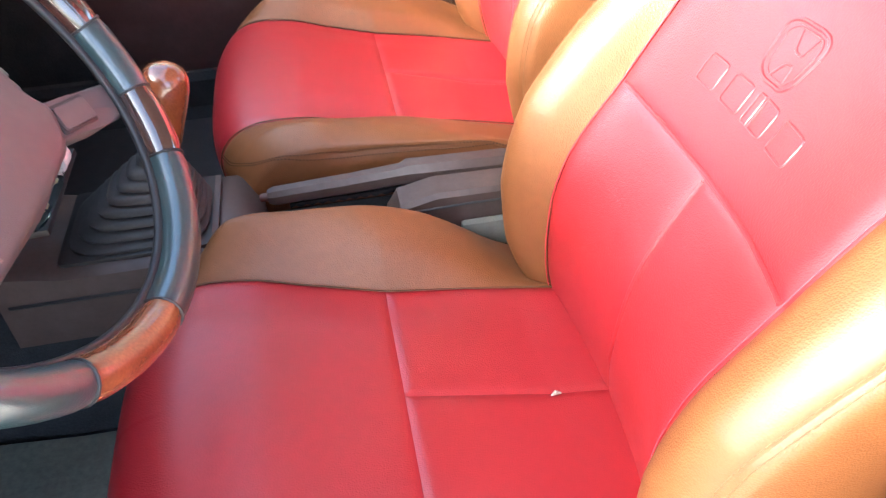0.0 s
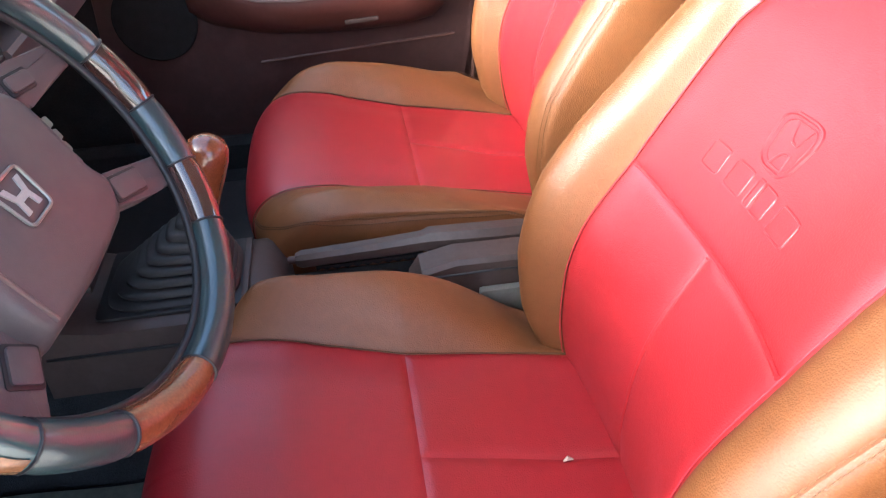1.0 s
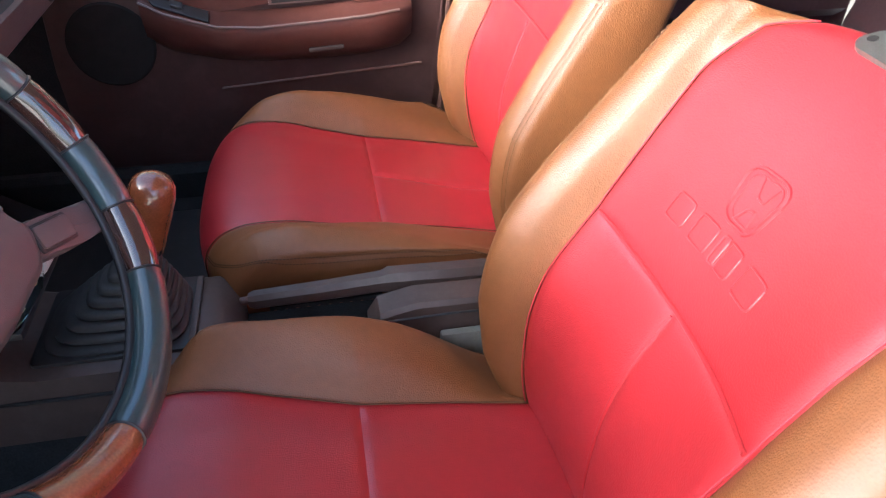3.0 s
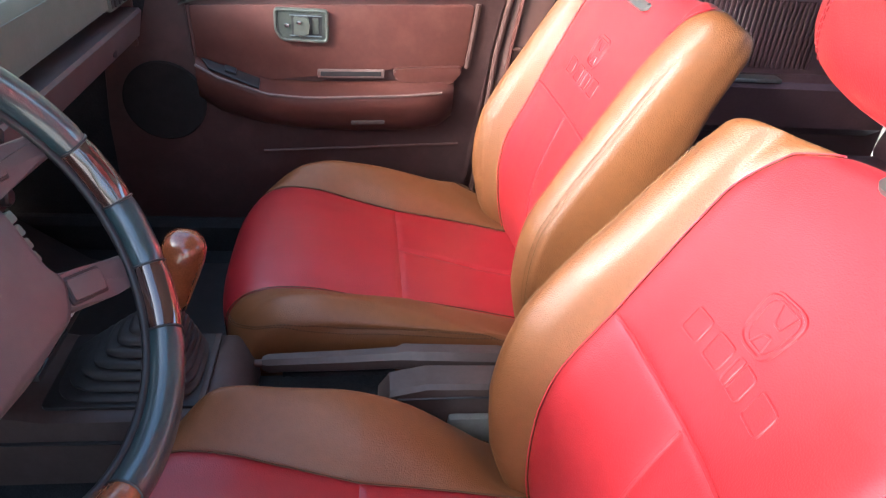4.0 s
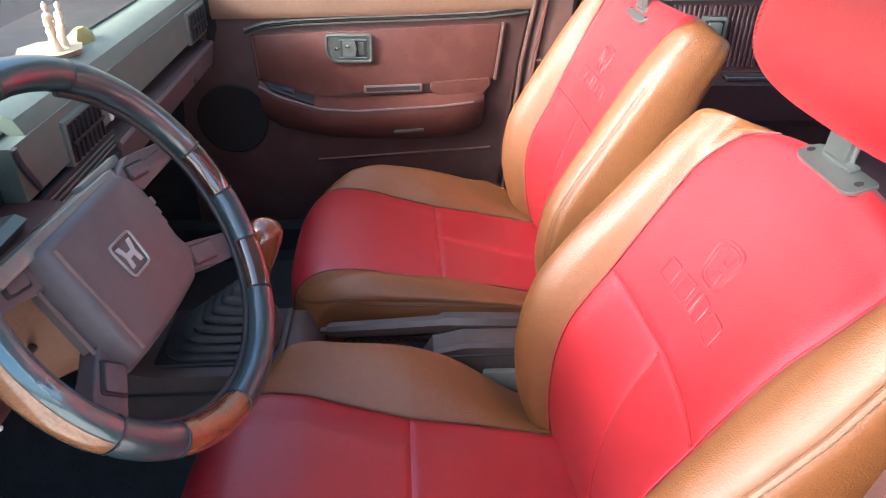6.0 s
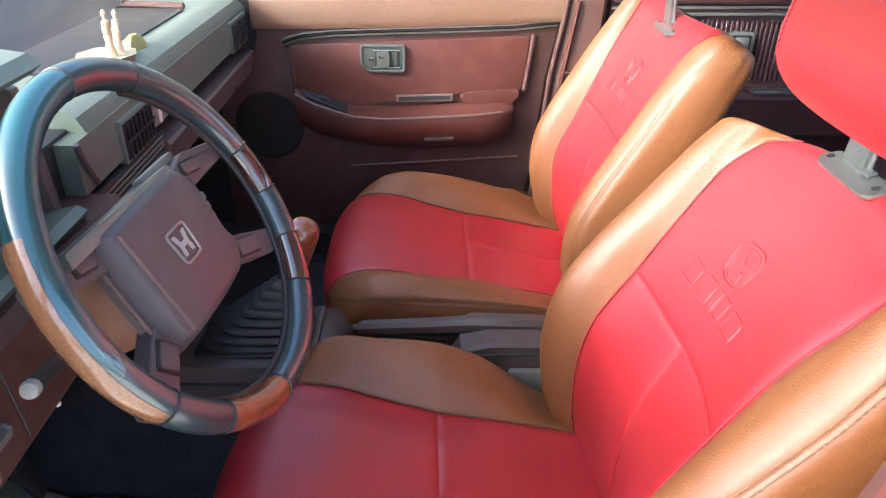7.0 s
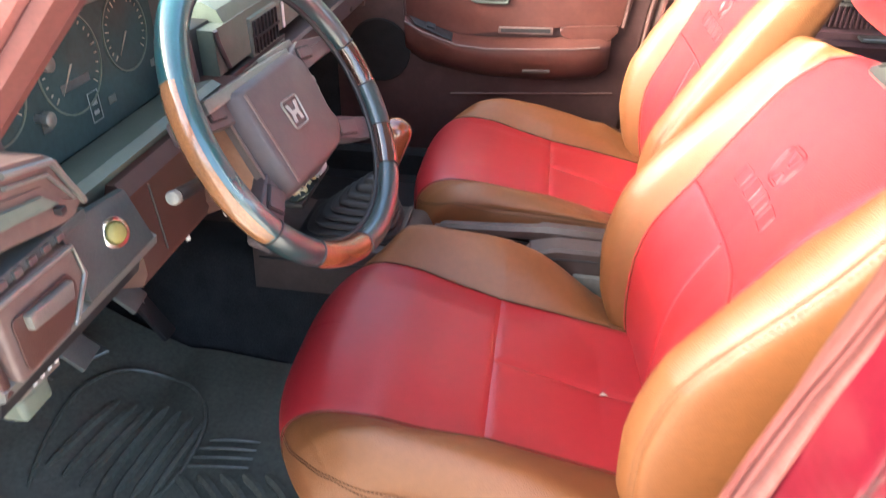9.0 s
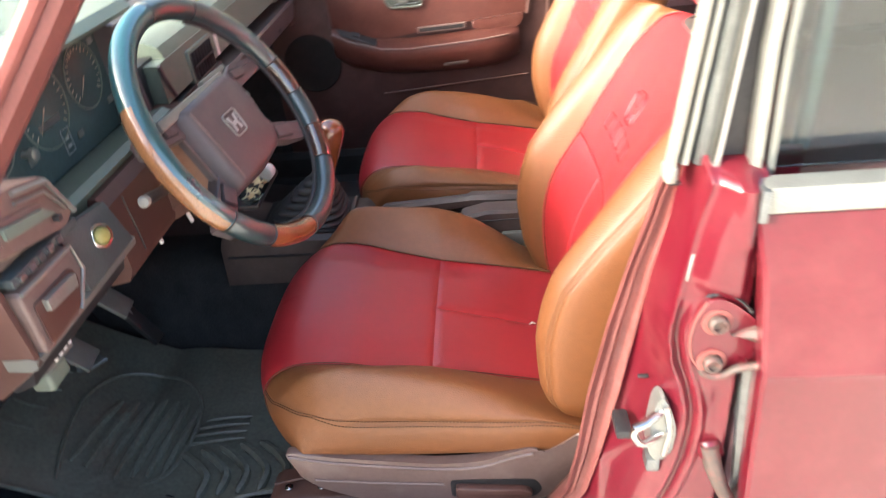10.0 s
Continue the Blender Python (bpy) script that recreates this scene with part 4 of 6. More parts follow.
sl = part("seal_strip", seal_run([(0.37, -0.340), (0.39, -0.356), (0.44, -0.359), (0.48, -0.354), (0.55, -0.351), (0.70, -0.352), (0.82, -0.355), (0.90, -0.360), (0.96, -0.360), (1.0, -0.354), (1.01, -0.34)]), SEAL, pillar, "faded pinkish door seal", 60)
part("seal_lip", seal_run([(0.75, -0.318), (0.10, -0.346), (0.02, -0.352), (0.0, -0.356), (0.05, -0.360), (0.14, -0.358), (0.24, -0.356), (0.32, -0.360), (0.37, -0.360), (0.40, -0.356), (0.42, -0.345)]), SEALD, sl, "darker brown inner lip", 60)
part("trim_joint", box((0.284, -0.3625, 0.755), (0.300, -0.357, 0.7575)), DARKPL, pillar)

# latch striker: plate, loop, bolts and buffer
stk = part("striker_plate", prism([(x, -0.398, z) for x, z in round_poly([(0.284, 0.530), (0.294, 0.508), (0.301, 0.482), (0.302, 0.454), (0.295, 0.434), (0.282, 0.424), (0.272, 0.445), (0.273, 0.482), (0.276, 0.515)], 0.008, 4)], (0, -0.024, 0), 0.003), PLATE, pillar, "worn steel striker plate")
part("striker_rib", tube([(0.287, -0.423, 0.516), (0.294, -0.424, 0.480), (0.290, -0.423, 0.440)], 0.004, 8), CHROME, stk)
part("striker_loop", tube([(0.284, -0.420, 0.506), (0.262, -0.438, 0.506), (0.252, -0.441, 0.503), (0.250, -0.441, 0.494), (0.255, -0.440, 0.480), (0.262, -0.438, 0.474), (0.286, -0.420, 0.472)], 0.0048, 10), CHROME, stk, "bright steel latch loop")
for zz, xx in ((0.492, 0.283), (0.450, 0.284)):
    part("striker_screw", lathe([(0.007, 0), (0.007, 0.003), (0.004, 0.005)], axis_pose((xx, -0.4215, zz), (0, -1, 0)), 12), STEEL, stk)
part("striker_foot", box((0.272, -0.422, 0.408), (0.288, -0.398, 0.428), 0.004), STEEL, stk)
part("buffer", box((0.238, -0.410, 0.450), (0.257, -0.372, 0.464), 0.005), DARKPL, pillar, "small black rubber buffer")
part("pressed_slot", box((0.262, -0.3905, 0.528), (0.274, -0.388, 0.533), 0.001), DARKPL, pillar)

# rear door's hinge: plate, two washered bolts, knuckle
hp = part("hinge_plate", prism([(x, -0.424, z) for x, z in round_poly([(0.309, 0.667), (0.300, 0.645), (0.297, 0.621), (0.301, 0.598), (0.310, 0.582), (0.319, 0.571), (0.332, 0.570), (0.346, 0.580), (0.362, 0.588), (0.362, 0.640), (0.351, 0.651), (0.336, 0.664), (0.322, 0.671)], 0.008, 4)], (0, -0.013, 0), 0.0018, 2), PAINT, pillar, "red painted hinge plate")
edge = [(0.309, 0.667), (0.300, 0.645), (0.297, 0.621), (0.301, 0.598), (0.310, 0.582)]
part("plate_rim", tube([(x + 0.002, -0.4365, z) for x, z in catmull(edge, 24)], 0.0017, 6), SEAL, hp, "paint worn pale along the rim")
for z in (0.643, 0.593):
    w_ = part("hinge_washer", lathe([(0.0150, 0), (0.0150, 0.0016), (0.0125, 0.0026), (0.0100, 0.0022)], axis_pose((0.322, -0.437, z), (0.05, -1, 0.05)), 28), SEAL, hp, "dusty painted washer")
    part("hinge_bolt", lathe([(0.0098, 0.0), (0.0098, 0.0065), (0.0080, 0.0085), (0.0058, 0.0085), (0.0050, 0.0050), (0.001, 0.0050)], axis_pose((0.322, -0.4385, z), (0.05, -1, 0.05)), 24), GRIME, w_, "dull bolt with a hollow head")
# The wedge's outline follows a white highlight on the knuckle.
part("hinge_knuckle", loft([[(x, -0.437 - d, z - h), (x, -0.437 - d - 0.004, z), (x, -0.437 - d, z + h), (x, -0.435, z + h), (x, -0.435, z - h)] for x, z, h, d in ((0.337, 0.627, 0.0008, 0.0002), (0.346, 0.628, 0.004, 0.003), (0.360, 0.629, 0.008, 0.008))]), GRIME, hp, "hinge knuckle wedge shaped after its highlight")
part("hinge_curl", tube([(x, y, z) for x, y, z in catmull([(0.312, -0.437, 0.584), (0.318, -0.439, 0.576), (0.332, -0.441, 0.576), (0.346, -0.443, 0.586), (0.364, -0.446, 0.592)], 20)], [0.002] + [0.0042] * 18 + [0.005], 8), GRIME, hp, "worn lower edge of the hinge")
# Dark tube in place of the shade in the gap above the hinge.
part("shadow_gap", tube([(x, -0.4345, z) for x, z in catmull([(0.309, 0.672), (0.326, 0.675), (0.342, 0.666), (0.354, 0.652)], 14)], [0.0008] + [0.0018] * 12 + [0.003], 6), DARKPL, pillar, "dark line drawn for the shaded gap over the hinge")
part("strap_boot", lathe([(0.0135, 0.0), (0.0145, 0.010), (0.0125, 0.016), (0.0095, 0.016)], axis_pose((0.337, -0.424, 0.460), (0.18, -0.72, -0.66)), 22), PAINT, pillar, "red collar of the check strap")
part("plug_hole", lathe([(0.0150, 0), (0.0150, 0.0060), (0.010, 0.0065)], axis_pose((0.3370, -0.4285, 0.487), (0, -1, 0)), 20), DARKPL, pillar, "black rubber plug")
part("door_check_strap", tube([(0.336, -0.433, 0.464), (0.340, -0.443, 0.440), (0.350, -0.446, 0.412), (0.362, -0.446, 0.385), (0.374, -0.444, 0.36)], [0.0105, 0.010, 0.0088, 0.0085, 0.0085], 12), GRIME, pillar, "worn steel check strap")
part("gap_seal", loft([[(x - 0.006, -0.418, z), (x - 0.004, -0.430, z), (x + 0.005, -0.432, z), (x + 0.010, -0.418, z)] for x, z in ((0.377, 0.20), (0.374, 0.40), (0.367, 0.50), (0.362, 0.580))]), STEEL, pillar, "grey seal in the door gap")

# upper pillar: metal window channels
def upright(name, cols, mt, lab, z0=0.79, z1=1.16, parent=pillar):
    """A bar up the window opening: cols are (x at the foot, x at the head, depth)."""
    return part(name, loft([[(a + (b - a) * (z - z0) / (z1 - z0), y, z) for a, b, y in cols] for z in np.linspace(z0, z1, 8)]), mt, parent, lab, 30)


upright("window_channel", [(0.274, 0.318, -0.374), (0.274, 0.318, -0.388), (0.276, 0.320, -0.392), (0.280, 0.323, -0.392), (0.282, 0.324, -0.386), (0.282, 0.324, -0.374)], CHAN, "pale bleached window channel", 0.782)
part("channel_foot", box((0.272, -0.394, 0.772), (0.284, -0.372, 0.790), 0.005, 3), CHAN, pillar, "pale rubber foot of the channel")
upright("guide_bar", [(0.283, 0.325, -0.352), (0.283, 0.325, -0.378), (0.287, 0.328, -0.389), (0.292, 0.331, -0.390), (0.296, 0.334, -0.380), (0.296, 0.334, -0.352)], PLATE, "dull rounded guide bar")
upright("guide_bar", [(0.297, 0.335, -0.352), (0.297, 0.335, -0.386), (0.301, 0.338, -0.392), (0.306, 0.340, -0.391), (0.308, 0.341, -0.352)], STEEL, "dark metal guide bar")
upright("bright_strip", [(0.306, 0.340, -0.38), (0.305, 0.339, -0.402), (0.308, 0.342, -0.408), (0.312, 0.344, -0.408), (0.3155, 0.346, -0.402), (0.315, 0.346, -0.38)], CHROME, "bright trim strip", 0.772)
# Below the trim strip, chrome stands in for the crease's white highlight.
part("crease_highlight", tube([(0.311, -0.404, 0.780), (0.304, -0.413, 0.745), (0.2965, -0.4215, 0.712), (0.292, -0.425, 0.685)], [0.0042, 0.0036, 0.0028, 0.001], 8), CHROME, pillar, "chrome taper drawn for the highlight on the paint crease")
upright("upper_gap", [(0.316, 0.346, -0.36), (0.316, 0.346, -0.394), (0.338, 0.350, -0.394), (0.338, 0.350, -0.36)], RUBBER, "dark rubber window channel", 0.775)

# the front door, swung wide open ahead of the opening
od = thing("open_driver_door", (-0.66, -0.46, 0.10), "red driver door swung wide open on its front hinges", "car door")
OD = pose(-0.66, -0.46, 0, 0, 0, -85)
part("door_skin", loft([[(OD @ Vector(p))[:] for p in ((x, -0.035, 0.08), (x, -0.050, 0.40), (x, -0.030, 0.76), (x, 0.03, 0.76), (x, 0.03, 0.08))] for x in (0.0, 0.95)]), PAINT, od, "red painted door", 30)
part("inner_panel", box((0.04, 0.031, 0.12), (0.93, 0.045, 0.74), 0.006, 2, OD), BROWN, od, "brown inner panel")
part("arm_pad", box((0.25, 0.046, 0.42), (0.80, 0.100, 0.50), 0.02, 3, OD), RUST, od)
part("window_frame", tube([(OD @ Vector(p))[:] for p in ((0.02, 0.0, 0.76), (0.30, 0.02, 1.02), (0.42, 0.03, 1.10), (0.62, 0.035, 1.13), (0.95, 0.035, 1.12), (0.93, 0.0, 0.76))], 0.014, 8), DARKPL, od, "black window frame")
wd_ = part("window_pane", prism([(OD @ Vector(p))[:] for p in ((0.04, 0.0, 0.76), (0.31, 0.02, 1.01), (0.43, 0.03, 1.09), (0.94, 0.035, 1.11), (0.92, 0.0, 0.76))], (0.0, 0.004, 0.0)), PANE, od)
wd_.visible_shadow = False

# rear door outside skin, driver side
rdoor = thing("rear_door", (0.8, -0.45, 0.1), "closed red painted rear door with chrome window frame", "car door")
rows = []
for z, y in ((0.05, -0.452), (0.20, -0.462), (0.40, -0.466), (0.585, -0.466), (0.598, -0.470), (0.612, -0.466), (0.70, -0.456), (0.762, -0.440)):
    fx = interp(z, (0.05, 0.369, 0.583, 0.696, 0.769), (0.378, 0.373, 0.363, 0.352, 0.339))
    rows.append([(fx, y + 0.018, z), (fx, y + 0.003, z), (fx + 0.004, y, z), (0.6, y - 0.002, z), (0.9, y - 0.002, z), (1.3, y, z), (1.3, y + 0.04, z), (fx + 0.004, y + 0.04, z)])
part("door_skin", loft(rows), PAINT, rdoor, "glossy red painted door skin", 30)
part("window_sill_trim", prism([(0.344, -0.418, 0.764), (1.3, -0.418, 0.764), (1.3, -0.418, 0.791), (0.344, -0.418, 0.791)], (0, -0.026, 0), 0.004), PLATE, rdoor, "bright window sill trim")
part("trim_end", box((0.340, -0.448, 0.758), (0.348, -0.43, 0.790), 0.002), STEEL, rdoor)
fr = part("window_frame", loft([[(x0, -0.398, z), (x0, -0.412, z), (x0 + 0.008, -0.415, z), (x0 + 0.008, -0.398, z)] for x0, z in ((0.340, 0.786), (0.338, 0.90), (0.346, 1.15))]), PLATE, rdoor, "chrome window frame")
part("frame_bead", loft([[(x0 + 0.013, -0.396, z), (x0 + 0.013, -0.411, z), (x0 + 0.019, -0.411, z), (x0 + 0.019, -0.396, z)] for x0, z in ((0.342, 0.786), (0.340, 0.90), (0.347, 1.15))]), PLATE, fr)
part("inner_frame_bar", box((0.392, -0.375, 0.79), (0.404, -0.36, 1.14), 0.003), STEEL, rdoor, "grey inner frame bar")
pane = part("window_pane", box((0.355, -0.395, 0.785), (1.25, -0.391, 1.13)), PANE, rdoor, "dusty window glass")
pane.visible_shadow = False
part("inner_panel", box((0.36, -0.425, 0.10), (1.3, -0.345, 0.76), 0.01), REARV, rdoor)

# A-pillar, roof, windscreen, rear shell: plain bodywork that closes the car
ap = thing("a_pillar", (-0.45, -0.40, 0.70), "red painted windscreen pillar with door seal", "door pillar", kind="structure")
A0, A1 = Vector((-0.475, -0.415, 0.72)), Vector((-0.09, -0.365, 1.16))
ad = (A1 - A0).normalized()
an = Vector((0, 1, 0)).cross(ad).normalized()
part("pillar_skin", loft([[(p + an * a + Vector((0, b, 0)))[:] for a, b in ((-0.002, 0.0), (0.003, -0.011), (0.013, -0.010), (0.020, 0.004), (0.015, 0.030), (0.002, 0.034))] for p in (A0 - ad * 0.12, A0, A1)]), SEALD, ap, "faded red-brown pillar", 30)
part("seal_strip", tube([(A0 + (A1 - A0) * t - an * 0.0 + Vector((0, -0.008, 0)) + an * -0.007)[:] for t in np.linspace(-0.1, 1, 10)], 0.009, 8), SEAL, ap, "pale door seal")
part("front_jamb", prism([(-0.76, -0.435, 0.10), (-0.62, -0.435, 0.60), (-0.56, -0.435, 0.72), (-0.98, -0.435, 0.72), (-0.98, -0.435, 0.10)], (0, 0.06, 0), 0.006), PAINT, ap)
roof = thing("car_roof", (0.6, 0.34, 1.18), "red car roof with cloth headliner", "car roof", kind="structure")
rr_ = [(-0.06, 1.175), (0.10, 1.225), (0.5, 1.25), (1.0, 1.235), (1.35, 1.18)]
part("roof_skin", patch([[(x, y, z - 0.05 * (abs(y - 0.34) / 0.72) ** 3) for y in np.linspace(-0.38, 1.06, 15)] for x, z in catmull(rr_, 14)]), PAINT, roof)
part("headliner", patch([[(x, y, z - 0.02 - 0.05 * (abs(y - 0.34) / 0.72) ** 3) for y in np.linspace(-0.37, 1.05, 15)] for x, z in catmull(rr_, 14)]), HEADL, roof, "pale cloth headliner")
part("roof_rail", tube([(x, -0.375, z - 0.055) for x, z in catmull(rr_, 16)], 0.018, 8), PAINT, roof, "red roof rail over the doors")
part("roof_rail", tube([(x, 1.055, z - 0.055) for x, z in catmull(rr_, 16)], 0.018, 8), PAINT, roof, "red roof rail over the doors")
ws = thing("windscreen", (-0.5, 0.34, 0.80), "sloping glass windscreen", "windscreen", kind="structure")
wsp = part("glass_pane", patch([[(x, y, z) for y in np.linspace(-0.36, 1.04, 9)] for x, z in ((-0.66, 0.79), (-0.36, 0.985), (-0.06, 1.17))]), GLASS, ws)
wsp.visible_shadow = False

# ---- dashboard ----
dash = thing("dashboard", (-0.55, 0.34, 0.60), "grey and mauve dashboard with vents and instrument binnacle", "dashboard")


def dash_run(profile, y0, y1, n=2):
    return loft([[(x, y, z) for x, z in profile] for y in np.linspace(y0, y1, n)])


# passenger side: padded top, fascia, shelf gap and glovebox lid
part("top_pad", dash_run([(-0.452, 0.757), (-0.462, 0.776), (-0.482, 0.786), (-0.510, 0.786), (-0.530, 0.772), (-0.80, 0.770), (-0.97, 0.785), (-0.97, 0.70), (-0.52, 0.70), (-0.452, 0.72)], 0.212, 1.085), DASHG, dash, "grey padded dash top", 30)
part("tray_liner", box((-0.78, 0.42, 0.7712), (-0.545, 0.94, 0.776), 0.002), DARKPL, dash, "dark tray liner on the dash top")
part("tray_edge", tube([(-0.79, 0.40, 0.778), (-0.80, 0.66, 0.784), (-0.79, 0.95, 0.778), (-0.70, 0.97, 0.778), (-0.55, 0.96, 0.778)], 0.008, 8), BROWN, dash, "raised brown tray edge")
part("windscreen_ledge", dash_run([(-0.80, 0.775), (-0.86, 0.800), (-0.97, 0.800), (-0.97, 0.76), (-0.80, 0.76)], -0.36, 1.05), DASHG, dash)
part("fascia", dash_run([(-0.450, 0.757), (-0.448, 0.690), (-0.470, 0.686), (-0.50, 0.690), (-0.50, 0.757)], 0.168, 1.085), DASHG, dash, "grey fascia panel", 30)
part("shelf_recess", dash_run([(-0.490, 0.690), (-0.490, 0.662), (-0.56, 0.655), (-0.56, 0.70)], 0.44, 1.07), DARKPL, dash)
part("glovebox_lid", dash_run([(-0.440, 0.660), (-0.436, 0.654), (-0.446, 0.606), (-0.456, 0.596), (-0.52, 0.596), (-0.52, 0.660)], 0.44, 1.07), MAUVE, dash, "mauve glovebox lid", 30)
part("glovebox_lock", lathe([(0.0125, 0), (0.0125, 0.003), (0.006, 0.0035)], axis_pose((-0.4465, 0.90, 0.622), (1, 0, 0.1)), 14), DARKPL, dash, "small black lock")
part("under_dash", dash_run([(-0.50, 0.600), (-0.62, 0.52), (-0.95, 0.50), (-0.95, 0.72), (-0.52, 0.70)], -0.40, 1.09), CARPET, dash)
part("dash_end", box((-0.97, 1.074, 0.58), (-0.455, 1.092, 0.782), 0.006), BROWN, dash)


def vent(y0, y1, z0, z1, x, bars, lab):
    v = part("air_vent", box((x - 0.03, y0 - 0.006, z0 - 0.006), (x + 0.005, y1 + 0.006, z1 + 0.006), 0.003), DASHG, dash, lab)
    part("vent_opening", box((x + 0.0045, y0, z0), (x + 0.0062, y1, z1)), DARKPL, v)
    for k in range(bars):
        y = y0 + (y1 - y0) * (k + 0.5) / bars
        part("slat", box((x + 0.006, y - 0.0016, z0), (x + 0.0095, y + 0.0016, z1)), DARKPL, v)
    part("slat_bar", box((x + 0.008, y0, (z0 + z1) / 2 - 0.002), (x + 0.0105, y1, (z0 + z1) / 2 + 0.002)), DARKPL, v)


vent(0.925, 1.055, 0.690, 0.744, -0.4485, 5, "end air vent with slats")
vent(0.297, 0.407, 0.686, 0.738, -0.4485, 7, "middle air vent with upright slats")
part("side_filler", box((-0.62, 0.104, 0.66), (-0.475, 0.225, 0.762), 0.004), DARKPL, dash, "dark panel beside the instruments")
part("fascia_bezel", tube([(-0.447, 0.170, 0.757), (-0.446, 0.176, 0.735), (-0.446, 0.200, 0.694)], 0.004, 8), MAUVE, dash, "mauve bezel edge")
part("slot_strip", box((-0.50, 0.165, 0.650), (-0.4435, 0.440, 0.682), 0.003), DARKPL, dash, "dark slotted strip below the vent")
for k in range(3):
    part("strip_line", box((-0.4440, 0.175, 0.656 + 0.008 * k), (-0.4420, 0.432, 0.659 + 0.008 * k), 0.0006), DASHG, dash)
part("white_label", box((-0.4485, 0.446, 0.690), (-0.4465, 0.456, 0.735)), WHITE, dash, "small white label")
part("heater_panel", dash_run([(-0.446, 0.650), (-0.440, 0.644), (-0.446, 0.560), (-0.456, 0.55), (-0.50, 0.55), (-0.50, 0.66)], 0.18, 0.438), DARKPL, dash, "dark heater and radio panel", 30)
for k in range(3):
    part("control_slot", box((-0.4405, 0.22, 0.628 - 0.026 * k), (-0.4375, 0.41, 0.634 - 0.026 * k), 0.001), MAUVE, dash)
for y in (0.235, 0.40):
    part("control_knob", lathe([(0.012, 0), (0.012, 0.014), (0.009, 0.017)], axis_pose((-0.444, y, 0.585), (1, 0, 0)), 16), DARKPL, dash)
part("screen_vent", box((-0.90, 0.80, 0.800), (-0.84, 1.00, 0.803)), DARKPL, dash)
for k in range(6):
    part("slat", box((-0.895 + 0.0095 * k, 0.805, 0.803), (-0.892 + 0.0095 * k, 0.995, 0.806)), CREAM, dash)

# instrument binnacle
bn = part("binnacle", dash_run([(-0.440, 0.862), (-0.428, 0.872), (-0.440, 0.884), (-0.50, 0.892), (-0.66, 0.870), (-0.72, 0.79), (-0.72, 0.66), (-0.53, 0.66), (-0.53, 0.862)], -0.30, 0.105), DASHG, dash, "grey instrument binnacle hood", 30)
for y0, y1, fx in ((-0.325, -0.298, 0.0), (0.103, 0.122, 0.035)):
    part("binnacle_cheek", prism([(-0.432 - fx, y0, 0.880 - fx), (-0.50 - fx, y0, 0.892 - fx), (-0.66, y0, 0.850), (-0.72, y0, 0.79), (-0.66, y0, 0.66), (-0.43 - fx, y0, 0.675), (-0.420 - fx, y0, 0.70)], (0, y1 - y0, 0), 0.006), MAUVE, bn)
part("cluster_face", box((-0.530, -0.298, 0.690), (-0.522, 0.104, 0.866)), DARKPL, bn)
lens = part("cluster_lens", box((-0.505, -0.297, 0.690), (-0.502, 0.103, 0.866)), LENS, bn, "dark glossy instrument lens")
for y, r, zc in ((-0.215, 0.050, 0.790), (-0.085, 0.058, 0.785), (0.035, 0.050, 0.790)):
    g = part("gauge_ring", lathe([(r, 0), (r, 0.002), (r - 0.002, 0.002), (r - 0.002, 0.0)], axis_pose((-0.5025, y, zc), (1, 0, 0)), 36), DASHG, bn)
    for k in range(21):
        a = radians(-130 + 13 * k)
        ln = 0.0055 if k % 4 == 0 else 0.003
        c_ = Vector((-0.5016, y + (r - 0.008) * math.sin(a), zc + (r - 0.008) * math.cos(a)))
        d_ = Vector((0, math.sin(a), math.cos(a)))
        part("gauge_mark", tube([(c_ - d_ * ln)[:], (c_ + d_ * ln * 0.4)[:]], 0.0009, 4), CREAM, g)
    part("gauge_needle", prism([(-0.5014, y - 0.002, zc), (-0.5014, y + 0.002, zc), (-0.5014, y - r * 0.45, zc - r * 0.5)], (0.0008, 0, 0)), CREAM, g)
for y, z in ((-0.150, 0.735), (-0.150, 0.830), (-0.025, 0.722), (-0.268, 0.735), (0.085, 0.735), (0.085, 0.83)):
    part("warning_tile", box((-0.5018, y - 0.008, z - 0.005), (-0.5008, y + 0.008, z + 0.005), 0.0004), PLATE, bn)
for y, z in ((-0.140, 0.803), (-0.162, 0.750)):
    part("cluster_knob", lathe([(0.0045, 0), (0.0045, 0.010), (0.0085, 0.012), (0.0085, 0.019), (0.006, 0.021)], axis_pose((-0.503, y, z), (1, 0, 0)), 18), PLATE, bn, "small worn metal knob")
icon = part("door_warning_icon", tube([(-0.5014, -0.061 + 0.010 * a_, 0.726 + 0.018 * b_) for a_, b_ in ((-1, -1), (1, -1), (1, 1), (-1, 1), (-1, -1))], 0.0008, 4), BADGE, bn, "pale outline icon")
for b_ in (-0.008, 0.004):
    part("icon_bar", box((-0.5018, -0.066, 0.724 + b_), (-0.5008, -0.056, 0.729 + b_), 0.0004), BADGE, icon)
part("trip_window", box((-0.5018, -0.112, 0.758), (-0.5008, -0.058, 0.768), 0.0004), STEEL, bn)
part("cluster_lip", dash_run([(-0.425, 0.690), (-0.418, 0.702), (-0.43, 0.708), (-0.50, 0.690), (-0.50, 0.676), (-0.43, 0.676)], -0.30, 0.105), DASHG, bn, "grey lip below the instruments", 30)

